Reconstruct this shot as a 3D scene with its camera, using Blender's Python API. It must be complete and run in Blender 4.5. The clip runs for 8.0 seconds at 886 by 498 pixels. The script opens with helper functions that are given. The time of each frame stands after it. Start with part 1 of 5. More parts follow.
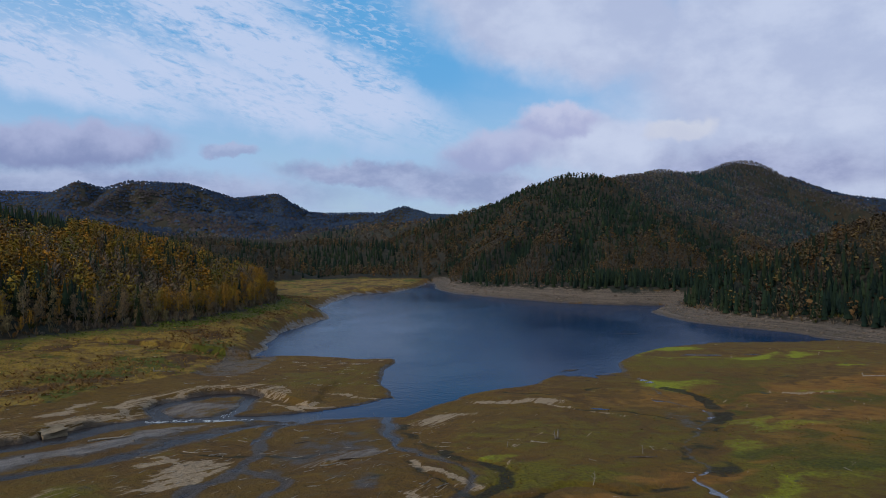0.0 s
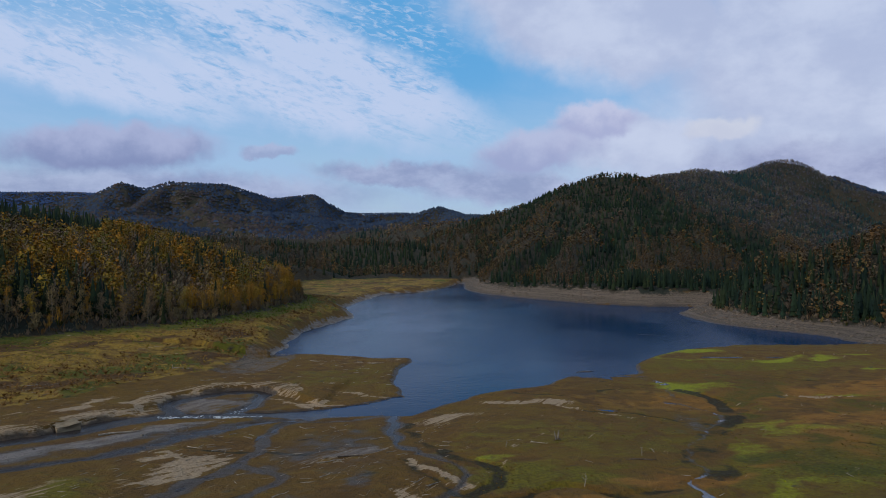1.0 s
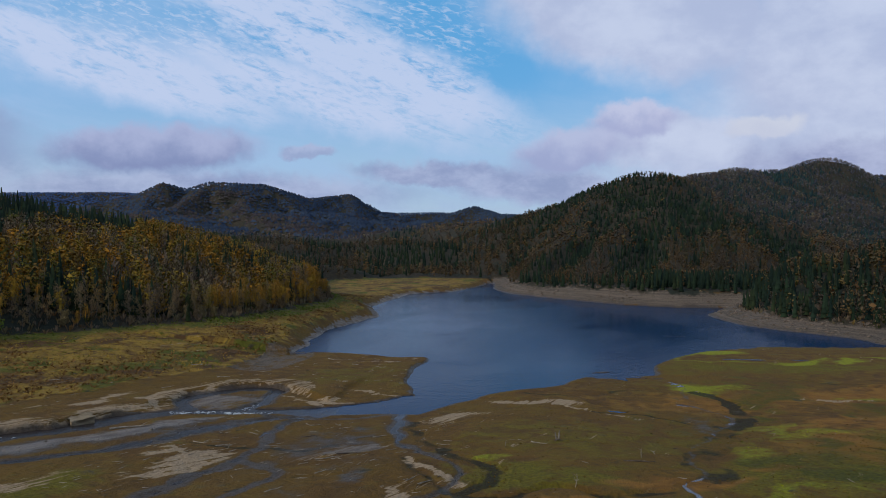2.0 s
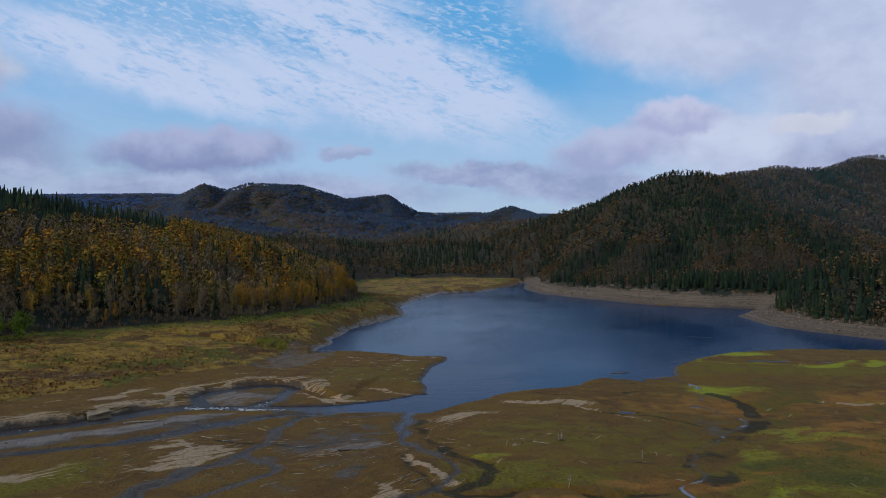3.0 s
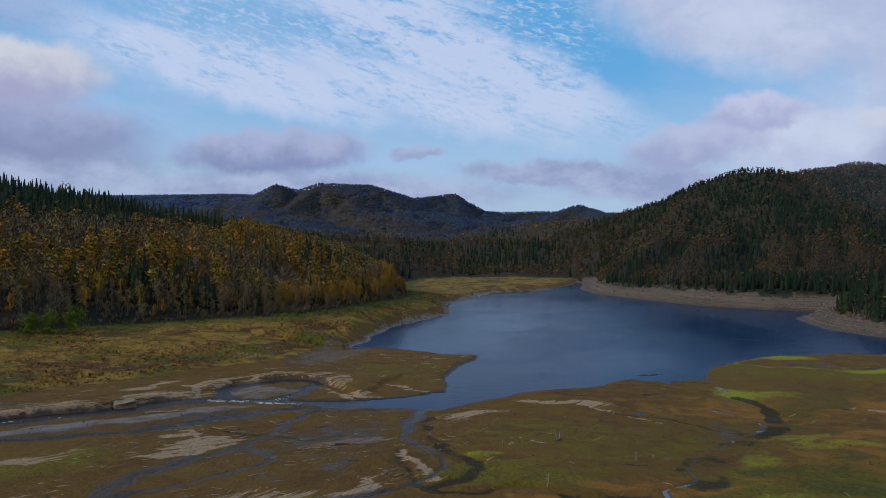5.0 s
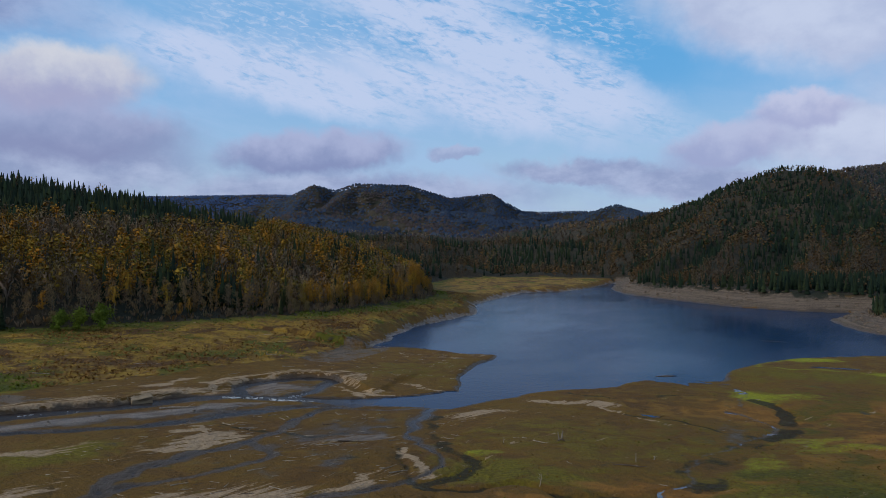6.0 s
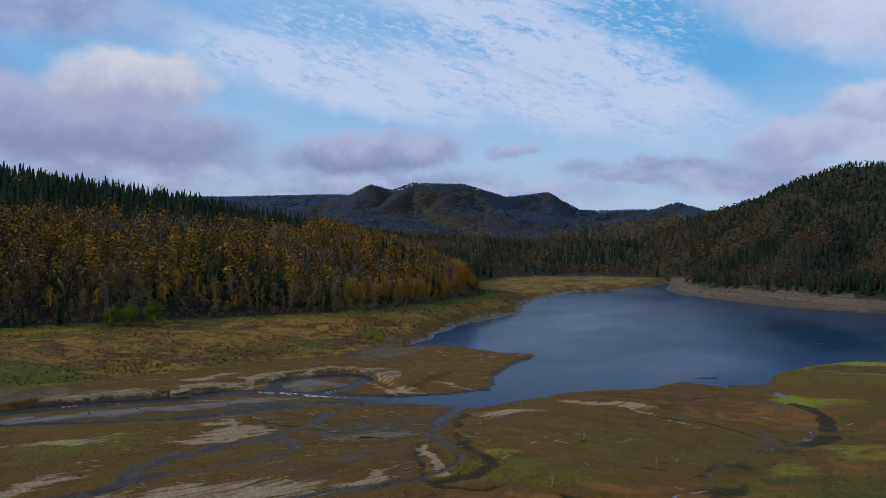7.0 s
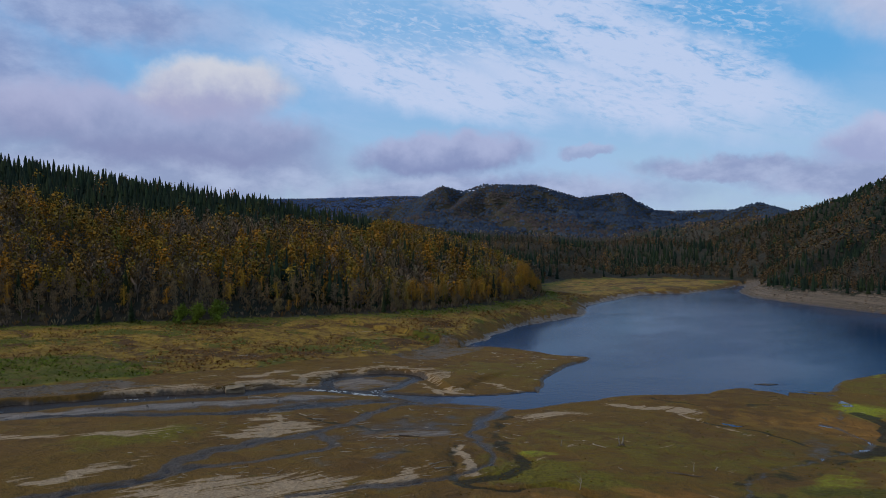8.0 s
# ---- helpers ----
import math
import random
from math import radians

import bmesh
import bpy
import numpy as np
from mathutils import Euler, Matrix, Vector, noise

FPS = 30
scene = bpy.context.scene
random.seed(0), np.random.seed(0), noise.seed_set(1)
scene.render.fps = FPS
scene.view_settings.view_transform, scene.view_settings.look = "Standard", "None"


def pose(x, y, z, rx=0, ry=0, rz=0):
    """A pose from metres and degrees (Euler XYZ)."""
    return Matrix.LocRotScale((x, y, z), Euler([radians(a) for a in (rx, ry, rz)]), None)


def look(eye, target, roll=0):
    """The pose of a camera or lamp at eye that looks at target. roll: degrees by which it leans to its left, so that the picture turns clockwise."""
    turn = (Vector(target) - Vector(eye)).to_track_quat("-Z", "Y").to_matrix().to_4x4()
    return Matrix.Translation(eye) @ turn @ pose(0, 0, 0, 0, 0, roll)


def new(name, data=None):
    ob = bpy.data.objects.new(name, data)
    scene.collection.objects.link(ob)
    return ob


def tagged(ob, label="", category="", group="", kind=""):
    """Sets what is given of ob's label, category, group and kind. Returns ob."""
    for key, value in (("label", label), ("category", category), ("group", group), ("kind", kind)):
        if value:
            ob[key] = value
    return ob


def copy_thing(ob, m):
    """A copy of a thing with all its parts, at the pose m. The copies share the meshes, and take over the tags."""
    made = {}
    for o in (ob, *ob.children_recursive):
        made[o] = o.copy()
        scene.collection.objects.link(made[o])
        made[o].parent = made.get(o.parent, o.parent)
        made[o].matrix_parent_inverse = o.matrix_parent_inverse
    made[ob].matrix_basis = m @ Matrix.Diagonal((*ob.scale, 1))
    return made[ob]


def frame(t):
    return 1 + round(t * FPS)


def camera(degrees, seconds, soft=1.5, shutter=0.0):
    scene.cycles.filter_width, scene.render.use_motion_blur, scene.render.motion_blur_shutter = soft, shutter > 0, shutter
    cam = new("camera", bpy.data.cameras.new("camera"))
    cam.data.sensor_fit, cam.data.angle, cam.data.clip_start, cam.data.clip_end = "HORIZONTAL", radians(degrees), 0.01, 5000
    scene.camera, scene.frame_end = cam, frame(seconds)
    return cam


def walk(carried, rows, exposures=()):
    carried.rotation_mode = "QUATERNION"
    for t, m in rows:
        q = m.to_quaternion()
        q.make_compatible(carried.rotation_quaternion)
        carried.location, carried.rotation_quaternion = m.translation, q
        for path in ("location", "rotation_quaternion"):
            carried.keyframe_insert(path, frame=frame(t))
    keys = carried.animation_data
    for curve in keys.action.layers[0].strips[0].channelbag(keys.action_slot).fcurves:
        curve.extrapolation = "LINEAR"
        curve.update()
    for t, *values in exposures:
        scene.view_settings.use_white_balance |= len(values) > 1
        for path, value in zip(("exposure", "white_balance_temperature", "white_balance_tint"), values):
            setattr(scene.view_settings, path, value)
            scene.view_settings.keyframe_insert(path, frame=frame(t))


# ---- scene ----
cam = camera(62.7, 8.0, soft=0.9)
PATH = [
    (0, (7.105, 2.241, 37.36), (7.202, 4.238, 37.347), -0.2),
    (0.5, (10.242, 1.969, 37.319), (10.289, 3.968, 37.306), -0.1),
    (1, (13.469, 1.583, 37.272), (13.466, 3.583, 37.26), -0.1),
    (1.5, (16.7, 1.307, 37.249), (16.646, 3.306, 37.237), -0.0),
    (3, (26.153, 1.278, 37.088), (25.945, 3.267, 37.075), 0.0),
    (3.5, (29.305, 1.413, 37.042), (29.042, 3.396, 37.029), 0.1),
    (4, (32.459, 1.56, 36.991), (32.146, 3.536, 36.977), 0.1),
    (4.5, (35.636, 1.766, 37.002), (35.28, 3.734, 36.987), 0.1),
    (6, (44.939, 2.806, 36.884), (44.441, 4.743, 36.869), 0.1),
    (6.5, (48.073, 3.46, 36.865), (47.506, 5.378, 36.848), 0.1),
    (7, (51.13, 4.265, 36.828), (50.48, 6.157, 36.81), 0.1),
    (7.5, (54.175, 4.961, 36.852), (53.433, 6.819, 36.835), 0.1),
    (8, (57.216, 5.624, 36.895), (56.381, 7.442, 36.88), 0.1),
]
walk(cam, [(t, look(eye, target, roll)) for t, eye, target, roll in PATH])


# ---- light: broken overcast, soft sun from behind the left shoulder ----
SUN_AZ, SUN_EL = 238.0, 27.0
sun = new("sun", bpy.data.lights.new("sun", "SUN"))
sun.data.energy, sun.data.angle, sun.data.color = 1.6, radians(7), (1.0, 0.89, 0.72)
_az, _el = radians(SUN_AZ), radians(SUN_EL)
sun.matrix_world = look((0, 0, 300), (-300 * math.sin(_az) * math.cos(_el), -300 * math.cos(_az) * math.cos(_el), 300 - 300 * math.sin(_el)))
scene.view_settings.exposure = 0.0


class Nodes:
    """A small builder of node graphs."""

    def __init__(self, tree):
        self.tree = tree
        tree.nodes.clear()

    def add(self, kind, **values):
        node = self.tree.nodes.new(kind)
        for key, value in values.items():
            setattr(node, key, value)
        return node

    def plug(self, value, socket):
        if isinstance(value, bpy.types.NodeSocket):
            self.tree.links.new(value, socket)
        elif value is not None:
            if isinstance(value, tuple) and len(value) == 3 and socket.type == "RGBA":
                value = (*value, 1.0)
            socket.default_value = value

    def math(self, op, a, b=None, c=None, clamp=False):
        node = self.add("ShaderNodeMath", operation=op, use_clamp=clamp)
        for n, v in enumerate((a, b, c)):
            self.plug(v, node.inputs[n])
        return node.outputs[0]

    def mix(self, k, a, b, blend="MIX"):
        node = self.add("ShaderNodeMix", data_type="RGBA", blend_type=blend, clamp_factor=True)
        self.plug(k, node.inputs[0])
        self.plug(a, node.inputs[6])
        self.plug(b, node.inputs[7])
        return node.outputs[2]

    def noise(self, vec, scale, detail=4.0, rough=0.55, dist=0.0):
        node = self.add("ShaderNodeTexNoise")
        self.plug(vec, node.inputs["Vector"])
        self.plug(scale, node.inputs["Scale"])
        self.plug(detail, node.inputs["Detail"])
        self.plug(rough, node.inputs["Roughness"])
        self.plug(dist, node.inputs["Distortion"])
        return node.outputs[0]

    def step(self, v, lo, hi):
        node = self.add("ShaderNodeMapRange", interpolation_type="SMOOTHSTEP")
        self.plug(v, node.inputs[0])
        self.plug(lo, node.inputs[1])
        self.plug(hi, node.inputs[2])
        return node.outputs[0]

    def stretch(self, vec, sx, sy, sz, rz=0.0):
        if rz:
            spin = self.add("ShaderNodeVectorRotate", rotation_type="Z_AXIS")
            self.plug(vec, spin.inputs["Vector"])
            spin.inputs["Angle"].default_value = radians(rz)
            vec = spin.outputs[0]
        node = self.add("ShaderNodeMapping")
        self.plug(vec, node.inputs[0])
        node.inputs["Scale"].default_value = (sx, sy, sz)
        return node.outputs[0]

    def bump(self, height, strength, distance):
        node = self.add("ShaderNodeBump")
        self.plug(height, node.inputs["Height"])
        self.plug(strength, node.inputs["Strength"])
        self.plug(distance, node.inputs["Distance"])
        return node.outputs[0]


# ---- sky: blue with a high streaked band, grey cumulus low over the hills ----
def make_sky():
    world = bpy.data.worlds.new("sky")
    scene.world = world
    world.use_nodes = True
    g = Nodes(world.node_tree)
    out = g.add("ShaderNodeOutputWorld")
    back = g.add("ShaderNodeBackground")
    sky = g.add("ShaderNodeTexSky", sky_type="NISHITA", sun_disc=False, sun_elevation=_el, sun_rotation=_az, air_density=1.2, dust_density=0.6, ozone_density=2.5)
    way = g.add("ShaderNodeTexCoord").outputs["Generated"]
    part_ = g.add("ShaderNodeSeparateXYZ")
    g.plug(way, part_.inputs[0])
    x, y, z = part_.outputs
    az = g.math("MULTIPLY", g.math("ARCTAN2", x, y), 57.2958)
    el = g.math("MULTIPLY", g.math("ARCSINE", z), 57.2958)
    flat = g.add("ShaderNodeCombineXYZ")
    up = g.math("ADD", g.math("MAXIMUM", z, 0.0), 0.12)
    g.plug(g.math("DIVIDE", x, up), flat.inputs[0])
    g.plug(g.math("DIVIDE", y, up), flat.inputs[1])
    sheet = flat.outputs[0]
    ang = g.add("ShaderNodeCombineXYZ")
    g.plug(az, ang.inputs[0])
    g.plug(el, ang.inputs[1])
    ang = ang.outputs[0]
    warp1 = g.math("MULTIPLY", g.math("SUBTRACT", g.noise(ang, 0.22, 6, 0.58), 0.5), 5.5)
    warp2 = g.math("MULTIPLY", g.math("SUBTRACT", g.noise(g.stretch(ang, 1, 1, 1, 40), 0.3, 6, 0.58), 0.5), 3.0)
    waz, wel = g.math("ADD", az, warp1), g.math("ADD", el, warp2)

    def patch(a0, e0, ra, re, turn=0.0, soft=0.8):
        """One at its heart, nought outside an ellipse round an azimuth and a height, in degrees."""
        c, s = math.cos(radians(turn)), math.sin(radians(turn))
        da, de = g.math("SUBTRACT", waz, a0), g.math("SUBTRACT", wel, e0)
        u = g.math("DIVIDE", g.math("ADD", g.math("MULTIPLY", da, c), g.math("MULTIPLY", de, s)), ra)
        v = g.math("DIVIDE", g.math("SUBTRACT", g.math("MULTIPLY", de, c), g.math("MULTIPLY", da, s)), re)
        d = g.math("SQRT", g.math("ADD", g.math("MULTIPLY", u, u), g.math("MULTIPLY", v, v)))
        return g.step(d, 1.0 + soft * 0.5, 1.0 - soft * 0.5)

    def joined(patches):
        k = patches[0]
        for p in patches[1:]:
            k = g.math("MAXIMUM", k, p)
        return k

    blue = g.mix(g.step(el, 4.0, 13.0), (0.38, 0.58, 0.79), (0.095, 0.40, 0.80))
    blue = g.mix(0.25, blue, g.mix(1.0, sky.outputs[0], (0.1, 0.1, 0.1), "MULTIPLY"))
    # thin veil, thicker to the left and low down
    wisps = g.step(g.noise(g.stretch(ang, 0.5, 1.6, 1, 12), 0.2, 7, 0.62, 0.6), 0.34, 0.72)
    veil = joined([patch(-24, 9, 26, 5.5, -6, 1.2), patch(-2, 6.0, 22, 3.2, 0, 1.2), patch(-32, 17, 12, 5, 0, 1.2), patch(20, 8, 16, 6, 0, 1.0)])
    colour = g.mix(g.math("MULTIPLY", veil, g.math("ADD", 0.42, g.math("MULTIPLY", wisps, 0.4))), blue, (0.35, 0.52, 0.785))
    # high white bands, rippled at their edges
    ripple = g.noise(g.stretch(ang, 0.8, 2.4, 1, 12), 1.3, 5, 0.62, 0.6)
    grain = g.noise(g.stretch(ang, 0.5, 1.8, 1, 20), 0.35, 7, 0.64, 0.5)
    band = joined([patch(-9.5, 14.2, 13.5, 2.7, -22, 0.7), patch(-27, 12.6, 12, 2.2, -11, 0.8), patch(-17, 18.5, 9, 2.0, -8, 1.0), patch(-13, 11.5, 12, 2.0, -14, 1.1)])
    band = g.math("MULTIPLY", band, g.step(g.math("ADD", g.math("MULTIPLY", ripple, 0.6), grain), 0.5, 0.84))
    colour = g.mix(g.math("MULTIPLY", band, 0.9), colour, (0.53, 0.62, 0.84))
    flecks = joined([patch(-4, 17.0, 5.0, 2.4, -24, 1.0), patch(-25, 15.8, 9, 1.9, -8, 1.0)])
    flecks = g.math("MULTIPLY", flecks, g.step(ripple, 0.46, 0.68))
    colour = g.mix(g.math("MULTIPLY", flecks, 0.55), colour, (0.55, 0.64, 0.84))
    # broad pale mass
    mass = joined([patch(12, 17.0, 12.0, 4.6, -13, 0.6), patch(31, 13, 15, 9.0, 0, 0.6), patch(27, 5, 17, 5.5), patch(16, 7.5, 7, 2.4)])
    tone = g.mix(g.step(g.noise(g.stretch(ang, 1, 1.5, 1), 0.13, 6, 0.6), 0.36, 0.66), (0.45, 0.51, 0.71), (0.57, 0.63, 0.81))
    colour = g.mix(g.math("MULTIPLY", mass, 0.92), colour, tone)
    # low cumulus with lit tops and grey undersides
    grey = joined([patch(-22, 4.0, 16, 1.5, 0, 1.0), patch(-3.4, 5.5, 6.5, 0.9, -2), patch(6, 4.3, 9, 1.3, -4), patch(-47, 5.0, 15, 2.4), patch(26, 5.0, 8, 2.0), patch(-62, 10, 11, 7), patch(-50, 16.0, 9, 2.2, 0, 1.2)])
    shade = g.mix(g.step(g.noise(g.stretch(ang, 1.0, 1.8, 1), 0.2, 6, 0.62), 0.34, 0.68), (0.25, 0.29, 0.50), (0.42, 0.47, 0.68))
    colour = g.mix(g.math("MULTIPLY", grey, 0.8), colour, shade)
    swell = g.math("MULTIPLY", g.math("SUBTRACT", g.noise(ang, 0.5, 5, 0.6), 0.5), 3.0)
    puffs = [(-46, 8.4, 12.5, 2.7, -4, (0.23, 0.27, 0.47), (0.40, 0.43, 0.64)), (-24.5, 7.0, 6.6, 1.7, 3, (0.22, 0.26, 0.47), (0.40, 0.44, 0.66)), (-13.2, 7.3, 2.3, 0.6, 0, (0.31, 0.38, 0.6), (0.4, 0.47, 0.69)), (-42.2, 11.4, 5.6, 2.2, 3, (0.36, 0.38, 0.58), (0.66, 0.66, 0.72)), (7.0, 7.2, 4.6, 1.7, 8, (0.33, 0.37, 0.6), (0.47, 0.51, 0.72)), (11.8, 9.5, 3.3, 1.3, 0, (0.38, 0.42, 0.65), (0.55, 0.57, 0.76)), (21.0, 8.4, 2.4, 0.9, 0, (0.56, 0.6, 0.74), (0.6, 0.64, 0.76))]
    for a0, e0, ra, re, turn, under, lit in puffs:
        rise = g.step(g.math("ADD", wel, swell), e0 - 0.8 * re, e0 + 0.9 * re)
        colour = g.mix(g.math("MULTIPLY", patch(a0, e0, ra, re, turn, 0.55), 0.88), colour, g.mix(rise, under, lit))
    # haze along the hills, and behind and overhead an unseen grey deck
    colour = g.mix(g.math("MULTIPLY", g.step(el, 4.5, 1.0), 0.55), colour, (0.38, 0.45, 0.68))
    # the deck is added out of view to set how bright the land gets
    unseen_deck = g.mix(g.step(g.noise(sheet, 0.9, 6, 0.6), 0.32, 0.62), (0.215, 0.28, 0.39), (0.34, 0.415, 0.53))
    away = g.step(g.math("ABSOLUTE", g.math("ADD", az, 10.0)), 62.0, 95.0)
    colour = g.mix(g.math("MAXIMUM", away, g.step(el, 20.5, 34.0)), colour, unseen_deck)
    g.plug(colour, back.inputs[0])
    back.inputs[1].default_value = 1.0
    g.plug(back.outputs[0], out.inputs[0])


make_sky()


# ---- materials ----
def material(name):
    m = bpy.data.materials.new(name)
    m.use_nodes = True
    g = Nodes(m.node_tree)
    out = g.add("ShaderNodeOutputMaterial")
    bsdf = g.add("ShaderNodeBsdfPrincipled")
    g.plug(bsdf.outputs[0], out.inputs[0])
    return m, g, bsdf


def attribute(g, name):
    node = g.add("ShaderNodeAttribute", attribute_name=name)
    return node.outputs


def ground_material():
    m, g, b = material("ground")
    at = g.add("ShaderNodeTexCoord").outputs["Object"]
    big, mid, fine = g.noise(at, 0.035, 5, 0.6), g.noise(at, 0.22, 6, 0.6, 0.6), g.noise(at, 1.7, 6, 0.65)
    streak = g.noise(g.stretch(at, 0.4, 0.06, 0.4, 31), 1.3, 8, 0.74, 0.8)
    c1, c2 = attribute(g, "zone_a"), attribute(g, "zone_b")
    zc = g.add("ShaderNodeSeparateColor")
    g.plug(attribute(g, "zone_c")[0], zc.inputs[0])
    bar, earth, fresh = zc.outputs
    sedge = attribute(g, "zone_c")[3]
    za, zb = g.add("ShaderNodeSeparateColor"), g.add("ShaderNodeSeparateColor")
    g.plug(c1[0], za.inputs[0])
    g.plug(c2[0], zb.inputs[0])
    sand, meadow, lime = za.outputs
    forest, wet, orange = zb.outputs
    rock = c1[3]
    green = c2[3]

    def on(mask, grain, soft=0.22):
        """A mask with a ragged edge."""
        return g.step(g.math("ADD", mask, g.math("MULTIPLY", g.math("SUBTRACT", grain, 0.5), 2.0)), 0.5 - soft, 0.5 + soft)

    lumps = g.noise(g.stretch(at, 1, 0.6, 1, 40), 0.6, 6, 0.68, 1.0)
    mud = g.mix(g.step(mid, 0.3, 0.7), (0.105, 0.055, 0.015), (0.185, 0.098, 0.02))
    mud = g.mix(g.step(big, 0.4, 0.62), mud, (0.15, 0.085, 0.014))
    mud = g.mix(g.math("MULTIPLY", g.step(lumps, 0.5, 0.72), 0.7), mud, (0.055, 0.035, 0.018))
    mud = g.mix(g.math("MULTIPLY", g.step(fine, 0.48, 0.75), 0.5), mud, (0.06, 0.038, 0.018))
    moss = g.mix(g.step(fine, 0.3, 0.7), (0.08, 0.076, 0.006), (0.185, 0.17, 0.01))
    col = g.mix(g.math("MULTIPLY", on(green, mid, 0.4), 0.8), mud, moss)
    tan = g.mix(g.step(mid, 0.3, 0.7), (0.2, 0.09, 0.017), (0.33, 0.155, 0.03))
    col = g.mix(g.math("MULTIPLY", on(orange, mid, 0.45), 0.85), col, tan)
    col = g.mix(g.math("MULTIPLY", on(sedge, mid, 0.35), 0.85), col, g.mix(g.step(fine, 0.35, 0.7), (0.045, 0.05, 0.006), (0.1, 0.1, 0.009)))
    limec = g.mix(g.step(fine, 0.3, 0.7), (0.19, 0.22, 0.012), (0.34, 0.36, 0.02))
    blot = g.math("ADD", g.math("MULTIPLY", lumps, 0.6), g.math("MULTIPLY", mid, 0.4))
    col = g.mix(g.math("MULTIPLY", on(lime, blot, 0.4), 0.9), col, limec)
    straw = g.mix(g.step(mid, 0.36, 0.6), (0.16, 0.09, 0.025), (0.33, 0.21, 0.035))
    straw = g.mix(g.step(g.noise(g.stretch(at, 1, 0.7, 1, 40), 0.07, 7, 0.7, 0.8), 0.5, 0.58), straw, (0.1, 0.052, 0.02))
    straw = g.mix(g.step(g.noise(g.stretch(at, 1, 1, 1, 20), 0.045, 7, 0.68, 0.5), 0.52, 0.6), straw, (0.1, 0.105, 0.012))
    straw = g.mix(g.math("MULTIPLY", g.step(fine, 0.48, 0.7), 0.6), straw, (0.07, 0.05, 0.016))
    straw = g.mix(g.math("MULTIPLY", on(fresh, mid, 0.35), 0.85), straw, g.mix(g.step(fine, 0.3, 0.7), (0.045, 0.06, 0.01), (0.11, 0.125, 0.015)))
    col = g.mix(on(meadow, mid, 0.2), col, straw)
    sandc = g.mix(g.step(fine, 0.3, 0.75), (0.28, 0.2, 0.125), (0.48, 0.36, 0.235))
    flow = g.math("ADD", sand, g.math("MULTIPLY", g.math("SUBTRACT", streak, 0.5), 3.4))
    col = g.mix(g.step(flow, 0.44, 0.6), col, sandc)
    stones = g.add("ShaderNodeTexVoronoi")
    g.plug(at, stones.inputs["Vector"])
    stones.inputs["Scale"].default_value = 1.4
    strata = g.noise(g.stretch(at, 0.012, 0.012, 2.6), 1.0, 3, 0.6)
    rockc = g.mix(g.step(strata, 0.35, 0.66), (0.05, 0.039, 0.032), (0.16, 0.122, 0.098))
    rockc = g.mix(g.math("MULTIPLY", g.step(stones.outputs["Distance"], 0.2, 0.7), 0.5), rockc, (0.2, 0.165, 0.13))
    rockc = g.mix(g.math("MULTIPLY", g.step(mid, 0.55, 0.75), 0.6), rockc, (0.085, 0.07, 0.022))
    col = g.mix(on(rock, mid, 0.2), col, rockc)
    litter = g.mix(g.step(mid, 0.3, 0.7), (0.034, 0.03, 0.022), (0.06, 0.048, 0.03))
    litter = g.mix(g.step(big, 0.48, 0.62), litter, (0.024, 0.03, 0.022))
    col = g.mix(on(forest, mid, 0.3), col, litter)
    wetm = on(wet, mid, 0.3)
    wetc = g.mix(g.step(fine, 0.3, 0.7), (0.04, 0.028, 0.02), (0.085, 0.064, 0.05))
    wetc = g.mix(g.step(g.noise(at, 5.0, 3, 0.7), 0.6, 0.72), wetc, (0.17, 0.15, 0.135))
    col = g.mix(g.math("MULTIPLY", wetm, 0.9), col, wetc)
    barc = g.mix(g.step(g.noise(g.stretch(at, 0.5, 0.12, 0.5, 31), 1.0, 6, 0.65, 0.5), 0.35, 0.65), (0.14, 0.115, 0.1), (0.25, 0.21, 0.18))
    barc = g.mix(g.math("MULTIPLY", g.step(fine, 0.55, 0.72), 0.6), barc, (0.06, 0.05, 0.045))
    col = g.mix(on(bar, streak, 0.16), col, barc)
    soil = g.mix(g.step(fine, 0.4, 0.68), (0.018, 0.014, 0.009), (0.04, 0.04, 0.012))
    col = g.mix(g.math("MULTIPLY", on(earth, mid, 0.25), 0.9), col, soil)
    stain = g.step(g.noise(at, 0.8, 8, 0.78, 0.4), 0.53, 0.7)
    col = g.mix(g.math("MULTIPLY", stain, 0.45), col, g.mix(1.0, col, (0.42, 0.42, 0.45), "MULTIPLY"))
    pale = g.step(g.noise(g.stretch(at, 1, 0.55, 1, 31), 1.9, 8, 0.8, 0.3), 0.6, 0.74)
    col = g.mix(g.math("MULTIPLY", pale, 0.4), col, g.mix(1.0, col, (1.7, 1.65, 1.6), "MULTIPLY"))
    g.plug(col, b.inputs["Base Color"])
    rough = g.math("SUBTRACT", 0.95, g.math("MULTIPLY", wetm, 0.45))
    g.plug(rough, b.inputs["Roughness"])
    b.inputs["Specular IOR Level"].default_value = 0.25
    h = g.math("ADD", g.math("MULTIPLY", mid, 1.4), g.math("MULTIPLY", fine, 0.5))
    g.plug(g.bump(h, 1.0, 0.8), b.inputs["Normal"])
    return m


